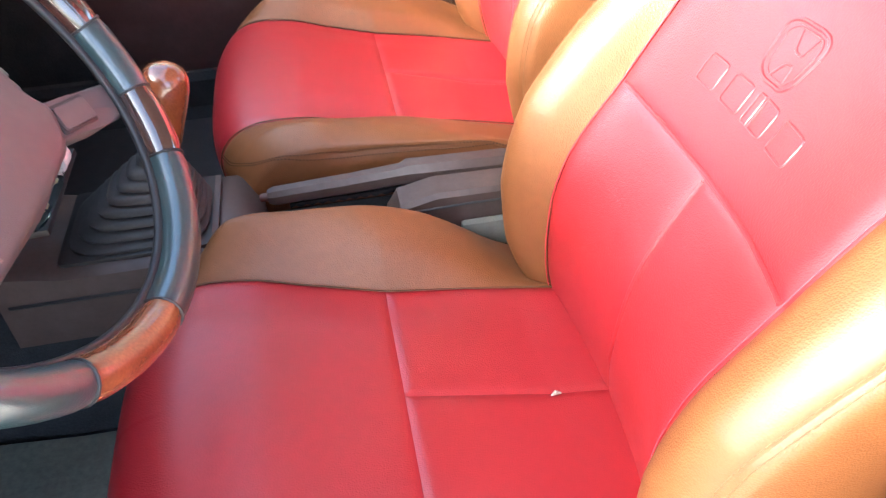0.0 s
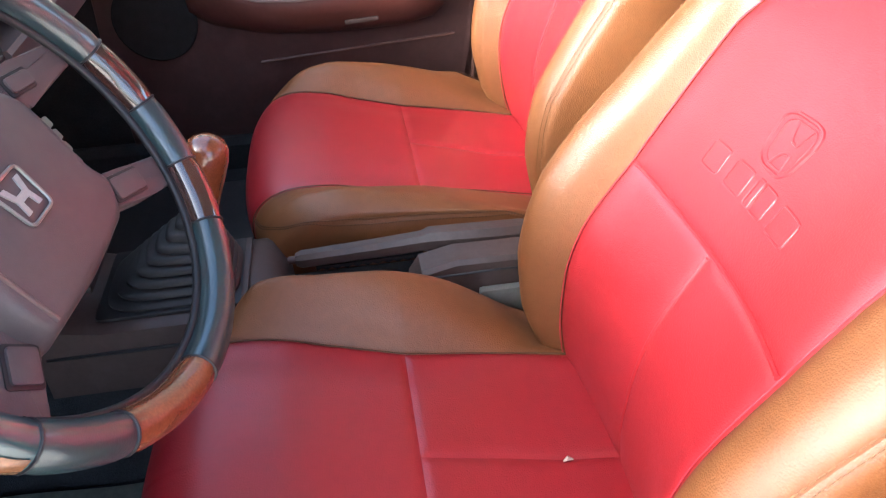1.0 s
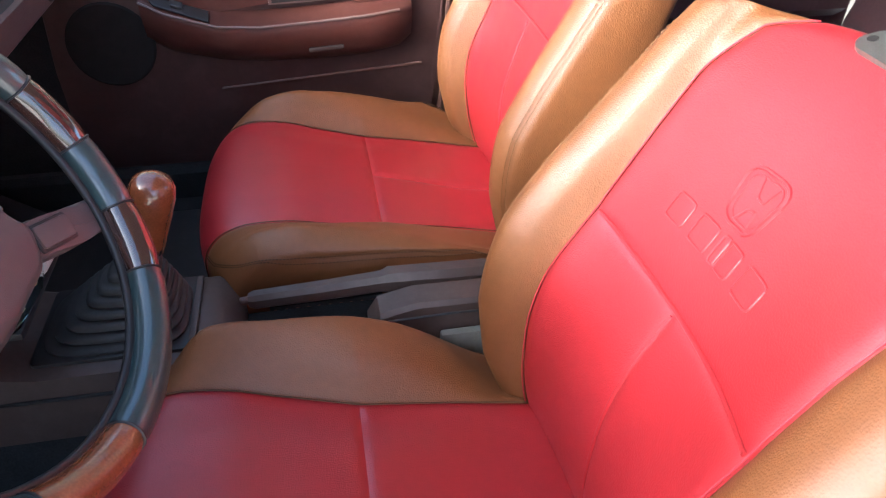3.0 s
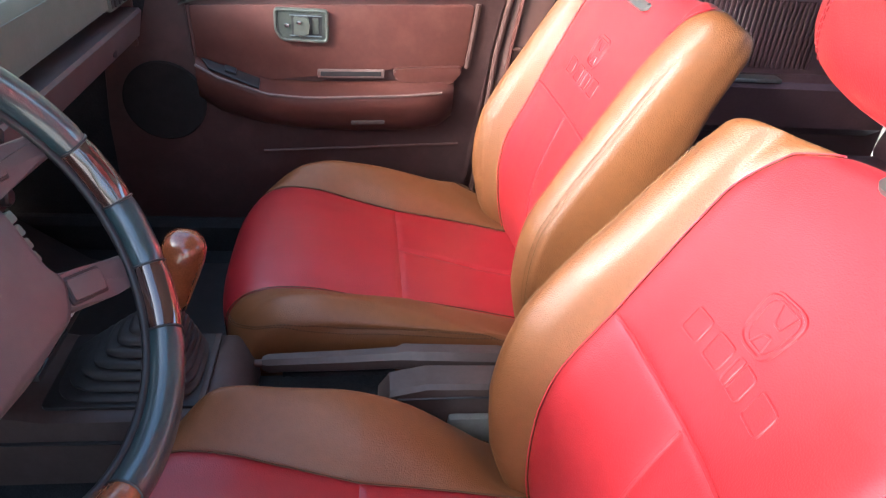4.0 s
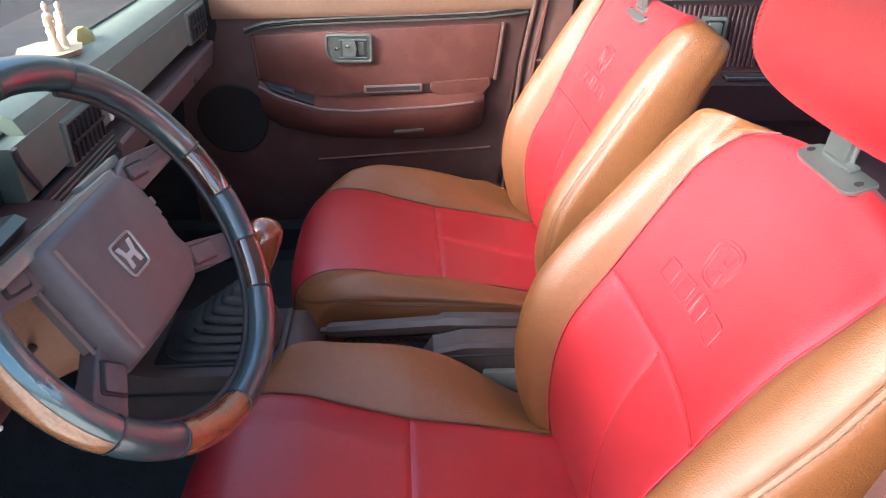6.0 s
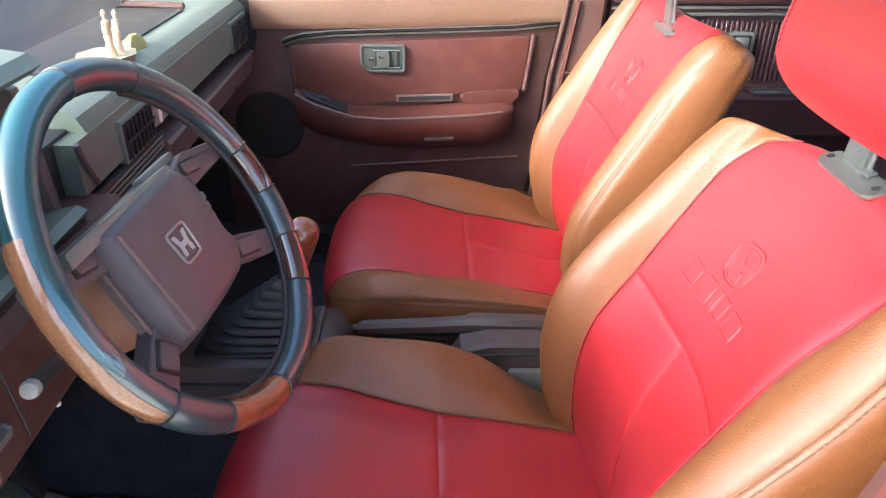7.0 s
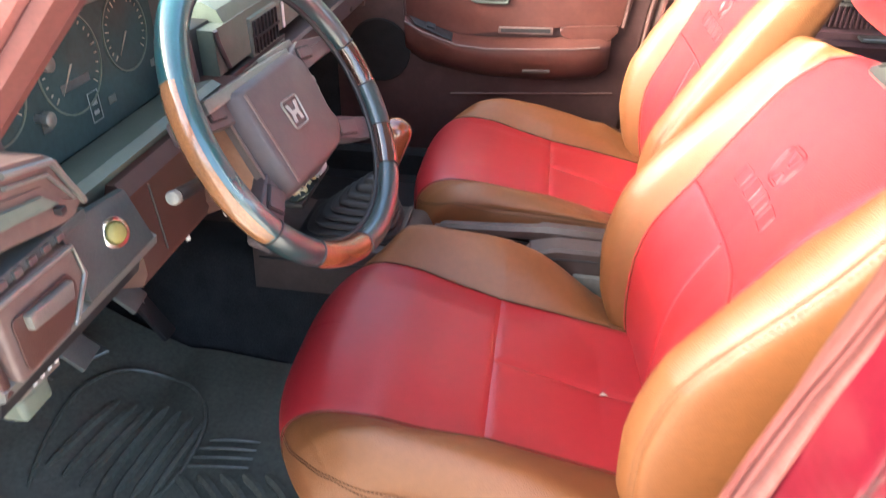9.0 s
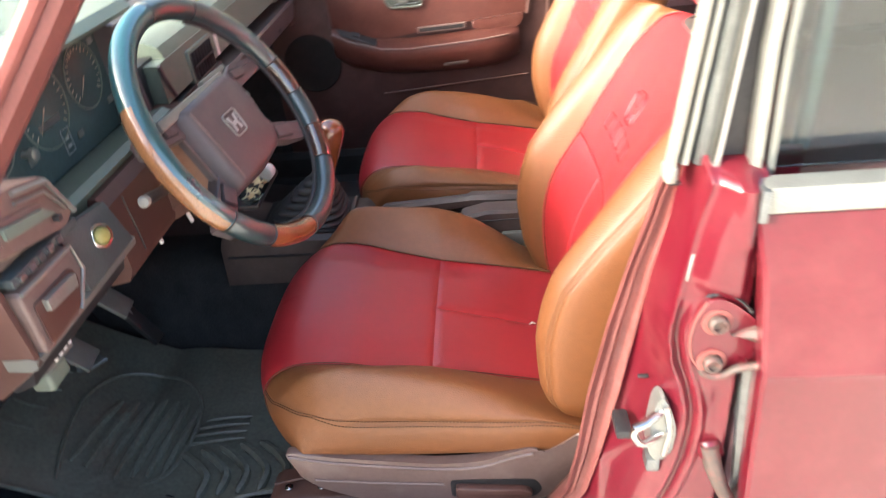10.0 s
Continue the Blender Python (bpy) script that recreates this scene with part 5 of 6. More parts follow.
# driver side lower panel
low = part("lower_panel", dash_run([(-0.415, 0.690), (-0.402, 0.676), (-0.402, 0.575), (-0.412, 0.556), (-0.44, 0.550), (-0.50, 0.60), (-0.50, 0.69)], -0.185, 0.175), BROWN, dash, "brown lower panel behind the wheel", 30)
part("panel_joint", tube([(-0.401, -0.145, 0.672), (-0.401, -0.135, 0.580)], 0.0015, 6), DARKPL, low)
part("lower_edge", dash_run([(-0.398, 0.622), (-0.392, 0.618), (-0.394, 0.608), (-0.402, 0.604), (-0.43, 0.606), (-0.43, 0.622)], -0.425, -0.165), PLATE, dash, "pale worn lower edge strip", 30)
part("edge_skirt", dash_run([(-0.404, 0.606), (-0.412, 0.580), (-0.44, 0.570), (-0.46, 0.60)], -0.42, -0.18), DARKPL, dash)
for (y0, z0), (y1, z1), x in (((-0.046, 0.555), (-0.039, 0.531), -0.43), ((0.070, 0.528), (0.080, 0.502), -0.43), ((0.034, 0.549), (0.052, 0.548), -0.43)):
    part("panel_clip", tube([(x, y0, z0), (x, y1, z1)], 0.0036, 6), WHITE, dash, "small white clip")
part("switch_panel", prism([(-0.410, -0.300, 0.705), (-0.398, -0.300, 0.622), (-0.398, -0.175, 0.622), (-0.410, -0.190, 0.690)], (0.010, 0, 0), 0.003), SWITCHP, dash, "black switch panel")
sw = part("round_switch", lathe([(0.014, 0), (0.0175, 0.005), (0.0165, 0.009), (0.0125, 0.010), (0.009, 0.007)], axis_pose((-0.398, -0.234, 0.662), (0.9, -0.35, 0.3)), 28), CHROME, dash, "chrome ringed push switch")
part("switch_cap", lathe([(0.0105, 0), (0.0105, 0.011), (0.008, 0.0135), (0.004, 0.014)], axis_pose((-0.397, -0.234, 0.662), (0.9, -0.35, 0.3)), 20), YELLOW, sw, "yellow switch cap")
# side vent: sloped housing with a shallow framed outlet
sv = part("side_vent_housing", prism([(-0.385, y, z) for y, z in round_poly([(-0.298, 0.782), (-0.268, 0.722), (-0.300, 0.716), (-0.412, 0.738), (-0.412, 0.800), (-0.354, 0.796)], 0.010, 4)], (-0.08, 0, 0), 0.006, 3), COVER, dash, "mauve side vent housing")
part("vent_bezel", tube([(-0.383, y, z) for y, z in ((-0.360, 0.790), (-0.304, 0.777), (-0.276, 0.724))], 0.0035, 8), PLATE, sv, "worn bright bezel edge")
part("vent_bezel", tube([(-0.383, y, z) for y, z in ((-0.362, 0.780), (-0.312, 0.768), (-0.288, 0.734))], 0.0022, 8), PLATE, sv)
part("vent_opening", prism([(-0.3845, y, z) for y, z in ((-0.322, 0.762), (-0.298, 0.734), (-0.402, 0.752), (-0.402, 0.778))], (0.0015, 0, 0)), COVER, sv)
part("vent_flap", prism([(-0.383, y, z) for y, z in ((-0.330, 0.757), (-0.312, 0.741), (-0.398, 0.756), (-0.398, 0.770))], (0.005, 0, 0), 0.0015), DASHG, sv)
part("vent_thumb", box((-0.380, -0.322, 0.734), (-0.372, -0.314, 0.741), 0.001), DARKPL, sv)
part("wire_ledge", box((-0.41, -0.41, 0.704), (-0.386, -0.275, 0.716), 0.003), SWITCHP, dash, "dark ledge below the vent")
for k in range(5):
    part("ledge_clip", box((-0.387, -0.400 + 0.019 * k, 0.706), (-0.383, -0.390 + 0.019 * k, 0.713), 0.001), STEEL, dash)
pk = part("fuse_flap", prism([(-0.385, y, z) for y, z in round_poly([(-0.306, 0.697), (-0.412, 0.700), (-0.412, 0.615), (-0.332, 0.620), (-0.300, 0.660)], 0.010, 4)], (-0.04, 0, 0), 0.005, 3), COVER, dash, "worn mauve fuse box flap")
part("flap_face", prism([(-0.384, y, z) for y, z in round_poly([(-0.326, 0.676), (-0.402, 0.678), (-0.402, 0.624), (-0.336, 0.627), (-0.318, 0.658)], 0.006, 4)], (0.002, 0, 0), 0.0008), BROWN, pk)
part("flap_rim", tube([(-0.3835, y, z) for y, z in ((-0.410, 0.697), (-0.310, 0.694), (-0.303, 0.660), (-0.334, 0.622))], 0.0026, 8), PLATE, pk, "scuffed bright rim")
part("flap_grip", prism([(-0.383, y, z) for y, z in ((-0.330, 0.672), (-0.390, 0.676), (-0.390, 0.660), (-0.334, 0.655))], (0.009, 0, 0), 0.003), PLATE, pk)
part("end_panel", prism([(-0.402, -0.414, 0.79), (-0.392, -0.414, 0.61), (-0.46, -0.414, 0.56), (-0.56, -0.414, 0.79)], (0, -0.010, 0), 0.004), BROWN, dash)

# pedals
for y, z, x, w, nm in ((0.030, 0.366, -0.600, 0.026, "brake_pedal"), (-0.075, 0.335, -0.630, 0.028, "clutch_pedal")):
    pd = thing(nm, (x, y, z), "worn metal pedal hanging under the dashboard", "pedal", "pedals")
    mm = pose(x, y, z, 0, -42, 8)
    part("pedal_pad", box((-0.003, -w, -0.028), (0.005, w, 0.028), 0.0025, 2, mm), PEDALG, pd, "grey rubber pedal pad")
    part("pedal_arm", tube([(x - 0.006, y, z), (x - 0.04, y + 0.004, z + 0.05), (x - 0.06, y + 0.01, z + 0.16), (x - 0.06, y + 0.01, z + 0.26)], 0.007, 8), STEEL, pd)
pd = thing("accelerator_pedal", (-0.66, 0.16, 0.22), "narrow black accelerator pedal", "pedal", "pedals")
part("pedal_pad", box((-0.006, -0.018, -0.06), (0.006, 0.018, 0.06), 0.004, 2, pose(-0.66, 0.16, 0.22, 0, -30, 0)), DARKPL, pd)
part("pedal_arm", tube([(-0.67, 0.16, 0.24), (-0.72, 0.16, 0.34), (-0.74, 0.16, 0.52)], 0.005, 8), STEEL, pd)
# steel foot rest edge and linkage low in the footwell
fr_ = thing("footwell_bracket", (-0.72, 0.05, 0.19), "bare greenish steel bracket low in the footwell", "bracket")
part("bracket_plate", prism([(-0.800, 0.074, 0.205), (-0.760, 0.086, 0.220), (-0.690, 0.064, 0.200), (-0.720, 0.045, 0.190)], (0.0, 0.0, 0.006), 0.002), STEEL, fr_)
part("bracket_foot", tube([(-0.755, 0.065, 0.200), (-0.77, 0.065, 0.15)], 0.007, 8), STEEL, fr_)

# loose fuse block and plug under the dash edge
fb = thing("fuse_block", (-0.42, -0.36, 0.56), "grey plastic fuse block hanging under the dash edge", "fuse block")
part("block_body", prism([(-0.420, -0.396, 0.594), (-0.420, -0.332, 0.588), (-0.420, -0.328, 0.562), (-0.420, -0.390, 0.568)], (-0.035, 0, 0), 0.003), PLATE, fb, "dull grey fuse block")
part("block_edge", tube([(-0.419, -0.398, 0.596), (-0.419, -0.330, 0.590)], 0.003, 6), CREAM, fb)
for k in range(4):
    part("fuse", box((-0.4205, -0.370 + 0.011 * k, 0.571), (-0.4175, -0.365 + 0.011 * k, 0.580), 0.001), WHITE, fb, "small white fuse")
part("wire_plug", box((-0.45, -0.388, 0.538), (-0.422, -0.346, 0.566), 0.007, 3), DASHG, fb, "grey wire plug")

# small things on the dash
fig = bmesh.new()
for dy, h, lean in ((-0.010, 0.076, 7), (0.012, 0.068, -9)):
    k = h / 0.076
    at_ = pose(-0.506, 0.466 + dy, 0.790, lean, 6, 20 * dy / 0.01)
    add_lathe(fig, [(0.012, 0.0), (0.010, 0.004), (0.0085, 0.012), (0.0052, 0.026 * k), (0.0070, 0.034 * k), (0.0042, 0.044 * k), (0.0062, 0.053 * k), (0.0056, 0.058 * k), (0.0020, 0.061 * k), (0.0022, 0.063 * k), (0.0040, 0.067 * k), (0.0042, 0.071 * k), (0.0008, 0.076 * k)], at_, 12)
    for sg in (-1, 1):
        add_tube(fig, [(at_ @ Vector(p))[:] for p in ((0, sg * 0.005, 0.056 * k), (0.002, sg * 0.0095, 0.046 * k), (0.004, sg * 0.004, 0.038 * k))], [0.0018, 0.0016, 0.0012], 6)
add_lathe(fig, [(0.020, 0), (0.018, 0.006), (0.008, 0.011)], pose(-0.506, 0.467, 0.786), 14)
single("figurine", fig, GOLD, "small gilt couple figurine standing in a tray", "figurine")
tr = thing("figurine_tray", (-0.53, 0.45, 0.776), "cream boat-shaped tray on the dash top", "tray")
part("tray_body", loft([[(-0.520 + a * lx, 0.468 + b * ly, z) for a, b in ((1, 0), (0.7, 0.7), (0, 1), (-0.7, 0.7), (-1, 0), (-0.7, -0.7), (0, -1), (0.7, -0.7))] for lx, ly, z in ((0.030, 0.034, 0.7765), (0.042, 0.048, 0.786), (0.046, 0.053, 0.794))]), TRAYM, tr)
part("dried_leaves", loft([[(-0.505 + a * s * 0.7, 0.545 + b * s * 1.2, 0.785 + h) for a, b in ((0.03, 0), (0.01, 0.03), (-0.02, 0.02), (-0.025, -0.015), (0.01, -0.03))] for s, h in ((1, 0), (0.8, 0.012), (0.3, 0.022))]), YELLOW, tr, "yellowish dried trimmings")
bo = thing("small_bottle", (-0.374, 0.30, 0.445), "little clear bottle with gold wrappers and white cap", "bottle")
b0, b1 = Vector((-0.374, 0.215, 0.474)), Vector((-0.374, 0.345, 0.461))
bd = (b1 - b0).normalized()
bt = part("bottle_body", lathe([(0.004, 0), (0.018, 0.003), (0.021, 0.012), (0.021, 0.085), (0.017, 0.105), (0.0125, 0.118), (0.0125, 0.130)], axis_pose(b0, bd), 22), GLASS, bo, "clear crumpled bottle")
bt.visible_shadow = False
rnd = random.Random(5)
for k in range(22):
    c_ = b0 + bd * rnd.uniform(0.012, 0.085) + Vector((rnd.uniform(-0.012, 0.012), 0, rnd.uniform(-0.012, 0.012)))
    v1 = Vector((rnd.uniform(-1, 1), rnd.uniform(-1, 1), rnd.uniform(-1, 1))).normalized() * rnd.uniform(0.006, 0.011)
    v2 = v1.cross(Vector((rnd.uniform(-1, 1), rnd.uniform(-1, 1), rnd.uniform(-1, 1)))).normalized() * rnd.uniform(0.004, 0.008)
    part("gold_wrapper", prism([(c_ - v1)[:], (c_ + v2)[:], (c_ + v1)[:], (c_ - v2 * 0.7)[:]], v1.cross(v2).normalized() * 0.0012), GOLD, bt)
cp_ = part("bottle_cap", lathe([(0.0150, 0), (0.0165, 0.002), (0.0165, 0.020), (0.013, 0.024)], axis_pose(b0 + bd * 0.128, bd), 22), WHITE, bo, "white screw cap")
part("cap_ring", lathe([(0.0160, 0), (0.0168, 0.002), (0.0160, 0.004)], axis_pose(b0 + bd * 0.121, bd), 22), WHITE, cp_)

# ---- centre console ----
con = thing("centre_console", (-0.35, 0.36, 0.27), "mauve plastic centre console round the gear lever", "console")
CY0, CY1 = 0.268, 0.452
part("console_body", loft([[(x, CY0 - 0.008, 0.232), (x, CY0, zt - 0.035), (x, CY0 + 0.004, zt - 0.008), (x, CY0 + 0.016, zt), (x, CY1 - 0.016, zt), (x, CY1 - 0.004, zt - 0.008), (x, CY1, zt - 0.035), (x, CY1 + 0.008, 0.232)]
                           for x, zt in ((-0.488, 0.330), (-0.480, 0.352), (-0.46, 0.350), (-0.40, 0.338), (-0.21, 0.338), (-0.185, 0.338), (-0.165, 0.325), (-0.150, 0.30))]), DARKM, con, "dark mauve plastic console body", 35)
part("side_groove", tube([(-0.475, CY0 - 0.001, 0.300), (-0.22, CY0 - 0.001, 0.298)], 0.003, 6), DARKPL, con)
part("side_screw", lathe([(0.004, 0), (0.004, 0.002), (0.002, 0.003)], axis_pose((-0.365, CY0 - 0.002, 0.278), (0, -1, 0)), 10), STEEL, con, "small bright screw")
part("boot_frame", prism([(x, y, 0.3385) for x, y in round_poly([(-0.405, 0.285), (-0.205, 0.285), (-0.205, 0.435), (-0.405, 0.435)], 0.01, 4)], (0, 0, 0.006), 0.002), DARKPL, con, "black gear boot frame")
part("frame_ridge", box((-0.212, 0.288, 0.343), (-0.203, 0.432, 0.347), 0.0015), DARKM, con)
# Added tray and stay that give the bottle something to rest on.
part("front_tray", prism([(-0.50, 0.235, 0.432), (-0.366, 0.235, 0.432), (-0.366, 0.40, 0.432), (-0.50, 0.40, 0.432)], (0, 0, 0.010), 0.003), DARKPL, con, "dark tray added under the bottle ahead of the gear lever")
part("tray_stay", box((-0.484, 0.30, 0.34), (-0.462, 0.42, 0.434), 0.003), DARKPL, con)
gl = thing("gear_lever", (-0.30, 0.36, 0.344), "gear lever with ribbed rubber boot and wooden knob", "gear lever")
rings = []
RIBS = 8
for k in range(RIBS):
    for step, out, up_ in ((0.0, 1.0, 0.0), (0.10, 1.02, 0.30), (0.45, 0.98, 0.62), (0.62, 0.80, 0.66), (0.95, 0.78, 0.90)):
        t = (k + step) / RIBS
        s = (1 - t) ** 0.95
        cx_, z = -0.305 + 0.052 * t, 0.345 + 0.112 * (k + up_) / RIBS
        hx, hy = 0.012 + 0.078 * s * out, 0.012 + 0.058 * s * out
        rings.append([(cx_ + hx * math.copysign(abs(math.cos(a)) ** 0.5, math.cos(a)), 0.36 - 0.008 * t + hy * math.copysign(abs(math.sin(a)) ** 0.5, math.sin(a)), z) for a in np.linspace(0, 2 * math.pi, 29)[:-1]])
part("rubber_boot", loft(rings), RUBBER, gl, "black ribbed rubber boot", 50)
part("lever_rod", tube([(-0.262, 0.353, 0.45), (-0.240, 0.350, 0.50)], 0.006, 10), CHROME, gl)
kn = Vector((-0.222, 0.347, 0.525))
kd = Vector((0.22, -0.03, 0.97)).normalized()
part("gear_knob", lathe([(0.010, -0.062), (0.015, -0.060), (0.018, -0.040), (0.0225, -0.015), (0.0265, 0.012), (0.0265, 0.026), (0.022, 0.037), (0.012, 0.043), (0.003, 0.044)], axis_pose(kn, kd), 28), WOODR, gl, "polished reddish wood gear knob")
part("knob_collar", lathe([(0.013, -0.070), (0.014, -0.062), (0.012, -0.058)], axis_pose(kn, kd), 18), CHROME, gl)

hb = thing("handbrake", (0.10, 0.365, 0.28), "brown plastic handbrake lever lying between the seats", "handbrake")
part("lever_grip", loft([[(x, 0.368 + hw * a, zc + hh * b) for a, b in ((-1, -0.5), (-0.5, -1), (0.5, -1), (1, -0.5), (1, 0.5), (0.5, 1), (-0.5, 1), (-1, 0.5))]
                         for x, zc, hw, hh in ((-0.138, 0.343, 0.008, 0.009), (-0.130, 0.343, 0.012, 0.012), (-0.02, 0.347, 0.013, 0.0135), (0.05, 0.351, 0.014, 0.0145), (0.06, 0.353, 0.018, 0.017), (0.20, 0.348, 0.019, 0.017), (0.30, 0.325, 0.019, 0.016))]), DARKM, hb, "mauve brown lever grip", 35)
part("release_button", lathe([(0.006, 0), (0.006, 0.012), (0.004, 0.014)], axis_pose((-0.136, 0.368, 0.343), (-1, 0, 0)), 12), BROWN, hb)
part("grip_teeth", loft([[(x, 0.368 + a, z) for a, z in ((-0.009, 0.332), (0.009, 0.332), (0.009, 0.324 + 0.004 * (k % 2)), (-0.009, 0.324 + 0.004 * (k % 2)))] for k, x in enumerate(np.linspace(-0.11, 0.05, 22))]), DARKPL, hb)
part("lever_base", loft([[(x, 0.318 + a, z) for a, z in ((-0.024, 0.25), (-0.024, zt - 0.006), (-0.018, zt), (0.020, zt), (0.024, zt - 0.006), (0.024, 0.25))] for x, zt in ((0.025, 0.325), (0.04, 0.350), (0.09, 0.362), (0.22, 0.360), (0.34, 0.33))]), DARKM, hb, "grey brown lever housing", 35)
part("belt_buckle", box((0.12, 0.276, 0.265), (0.20, 0.290, 0.318), 0.006), PLATE, hb, "grey seat belt buckle stalk")
part("housing_line", tube([(0.05, 0.293, 0.340), (0.14, 0.293, 0.342), (0.24, 0.293, 0.340)], 0.0018, 6), DARKPL, hb)

# ---- passenger front door (inside) ----
DY = 1.112
pdoor = thing("passenger_door", (-0.1, DY, 0.10), "maroon vinyl passenger door panel with armrest", "car door")


def on_door(pts, depth0, depth1, bevel=0.002):
    """A flat outline (x, z) on the door, from depth0 to depth1 metres into the cabin."""
    return prism([(x, DY - depth0, z) for x, z in pts], (0, -(depth1 - depth0), 0), bevel)


part("door_shell", on_door([(-0.55, 0.10), (0.225, 0.12), (0.262, 0.33), (0.285, 0.60), (0.309, 0.745), (0.315, 0.80), (-0.46, 0.79), (-0.437, 0.746), (-0.43, 0.68), (-0.46, 0.58), (-0.54, 0.54), (-0.55, 0.40)], -0.06, 0.0, 0.004), DOORP, pdoor, "mauve brown vinyl door panel")
part("top_roll", loft([[(x, DY + 0.03, zz), (x, DY - 0.012, zz), (x, DY - 0.022, zz + 0.016), (x, DY - 0.020, zz + 0.066), (x, DY - 0.006, zz + 0.084), (x, DY + 0.03, zz + 0.086)] for x, zz in ((-0.440, 0.700), (-0.32, 0.702), (0.0, 0.712), (0.318, 0.728))]), ROLL, pdoor, "pale tan door top roll", 35)
BELT = ((-0.372, 0.660), (-0.350, 0.668), (-0.320, 0.676), (-0.25, 0.684), (-0.10, 0.691), (0.06, 0.697), (0.20, 0.704), (0.302, 0.716))
for dz, hh, mt, lab in ((0.0, 0.006, HANDLE, "tarnished belt strip"), (0.007, 0.005, DARKPL, ""), (0.012, 0.006, PLATE, "bright belt strip")):
    part("belt_strip", loft([[(x, DY - 0.001, z + dz), (x, DY - 0.010, z + dz + 0.001), (x, DY - 0.011, z + dz + hh - 0.001), (x, DY - 0.001, z + dz + hh)] for x, z in BELT]), mt, pdoor, lab)
part("upper_insert", on_door(round_poly([(-0.350, 0.556), (-0.354, 0.662), (0.238, 0.692), (0.226, 0.556), (0.05, 0.545), (-0.10, 0.525), (-0.20, 0.512)], 0.012, 4), 0.0, 0.007, 0.003), RUST, pdoor, "reddish maroon vinyl insert")
for pts in ([(-0.356, 0.662), (-0.350, 0.556)], [(0.246, 0.694), (0.232, 0.556)]):
    part("insert_trim", tube([(pts[0][0], DY - 0.006, pts[0][1]), (pts[1][0], DY - 0.006, pts[1][1])], 0.006 if pts[0][0] > 0 else 0.0045, 8), BROWN if pts[0][0] > 0 else DOORP, pdoor)
# interior handle
hz = part("handle_bezel", on_door(round_poly([(-0.182, 0.668), (-0.070, 0.668), (-0.070, 0.600), (-0.166, 0.600), (-0.182, 0.622)], 0.009, 5), 0.006, 0.015, 0.003), HANDLE, pdoor, "grey metal door handle bezel")
part("handle_cup", on_door(round_poly([(-0.174, 0.661), (-0.078, 0.661), (-0.078, 0.607), (-0.164, 0.607), (-0.174, 0.622)], 0.006, 5), 0.0150, 0.0158, 0.0), CUPM, hz, "greenish recessed handle cup")
rim_ = round_poly([(-0.179, 0.665), (-0.073, 0.665), (-0.073, 0.603), (-0.165, 0.603), (-0.179, 0.622)], 0.009, 6)
part("bezel_rim", tube([(x, DY - 0.0155, z) for x, z in rim_ + [rim_[0]]], 0.0036, 8), HANDLE, hz, "raised worn rim of the bezel")
part("lever_pocket", on_door(round_poly([(-0.146, 0.657), (-0.083, 0.657), (-0.083, 0.611), (-0.146, 0.611)], 0.004, 4), 0.0156, 0.0164, 0.0), DARKPL, hz, "dark pocket behind the lever")
part("pull_lever", on_door(round_poly([(-0.141, 0.653), (-0.112, 0.653), (-0.108, 0.634), (-0.112, 0.615), (-0.141, 0.615)], 0.004, 5), 0.0162, 0.0235, 0.003), HANDLE, hz, "metal pull lever")
part("lever_back", on_door(round_poly([(-0.104, 0.650), (-0.090, 0.650), (-0.090, 0.618), (-0.104, 0.618)], 0.003, 4), 0.0162, 0.0180, 0.001), CUPM, hz)
for z in (0.6545, 0.6130):
    part("pocket_edge", tube([(-0.150, DY - 0.0175, z), (-0.084, DY - 0.0175, z)], 0.0015, 8), STEEL, hz, "bright metal edge")
# Two small bright spots, one on the bezel and one on the lever.
for x, z, d in ((-0.156, 0.634, 0.0155), (-0.130, 0.642, 0.0230)):
    part("bright_spot", on_door(round_poly([(x - 0.005, z + 0.0035), (x + 0.005, z + 0.0035), (x + 0.005, z - 0.0035), (x - 0.005, z - 0.0035)], 0.003, 4), d, d + 0.004, 0.001), CHROME, hz)
# armrest with pocket below
ARX = (-0.350, -0.30, -0.20, -0.12, 0.0, 0.10, 0.175, 0.205)
arm = part("armrest", loft([[(x, DY, zt + 0.012), (x, DY - d * 0.45, zt + 0.010), (x, DY - d, zt - 0.002), (x, DY - d - 0.004, zt - 0.014), (x, DY - d * 0.96, zt - 0.045), (x, DY - d * 0.72, zb + 0.02), (x, DY - d * 0.4, zb), (x, DY, zb - 0.008)]
                            for x, zt, zb, d in zip(ARX, (0.545, 0.528, 0.502, 0.498, 0.504, 0.510, 0.516, 0.516), (0.470, 0.440, 0.418, 0.410, 0.408, 0.412, 0.425, 0.45), (0.016, 0.042, 0.058, 0.062, 0.062, 0.060, 0.050, 0.02))]), RUST, pdoor, "padded maroon armrest", 45)
# Edge line in a paler colour than the armrest.
part("arm_edge", tube([(x, DY - d - 0.003, zt - 0.003) for x, zt, d in zip(ARX[:7], (0.545, 0.528, 0.502, 0.498, 0.504, 0.510, 0.516), (0.016, 0.042, 0.058, 0.062, 0.062, 0.060, 0.050))], 0.003, 6), COVER, arm, "pale edge of the armrest")
part("switch_plate", prism([(-0.335, DY - 0.020, 0.556), (-0.215, DY - 0.030, 0.519), (-0.215, DY - 0.058, 0.507), (-0.318, DY - 0.040, 0.540)], (0, 0, 0.004), 0.001), DARKPL, arm, "dark switch plate on the armrest")
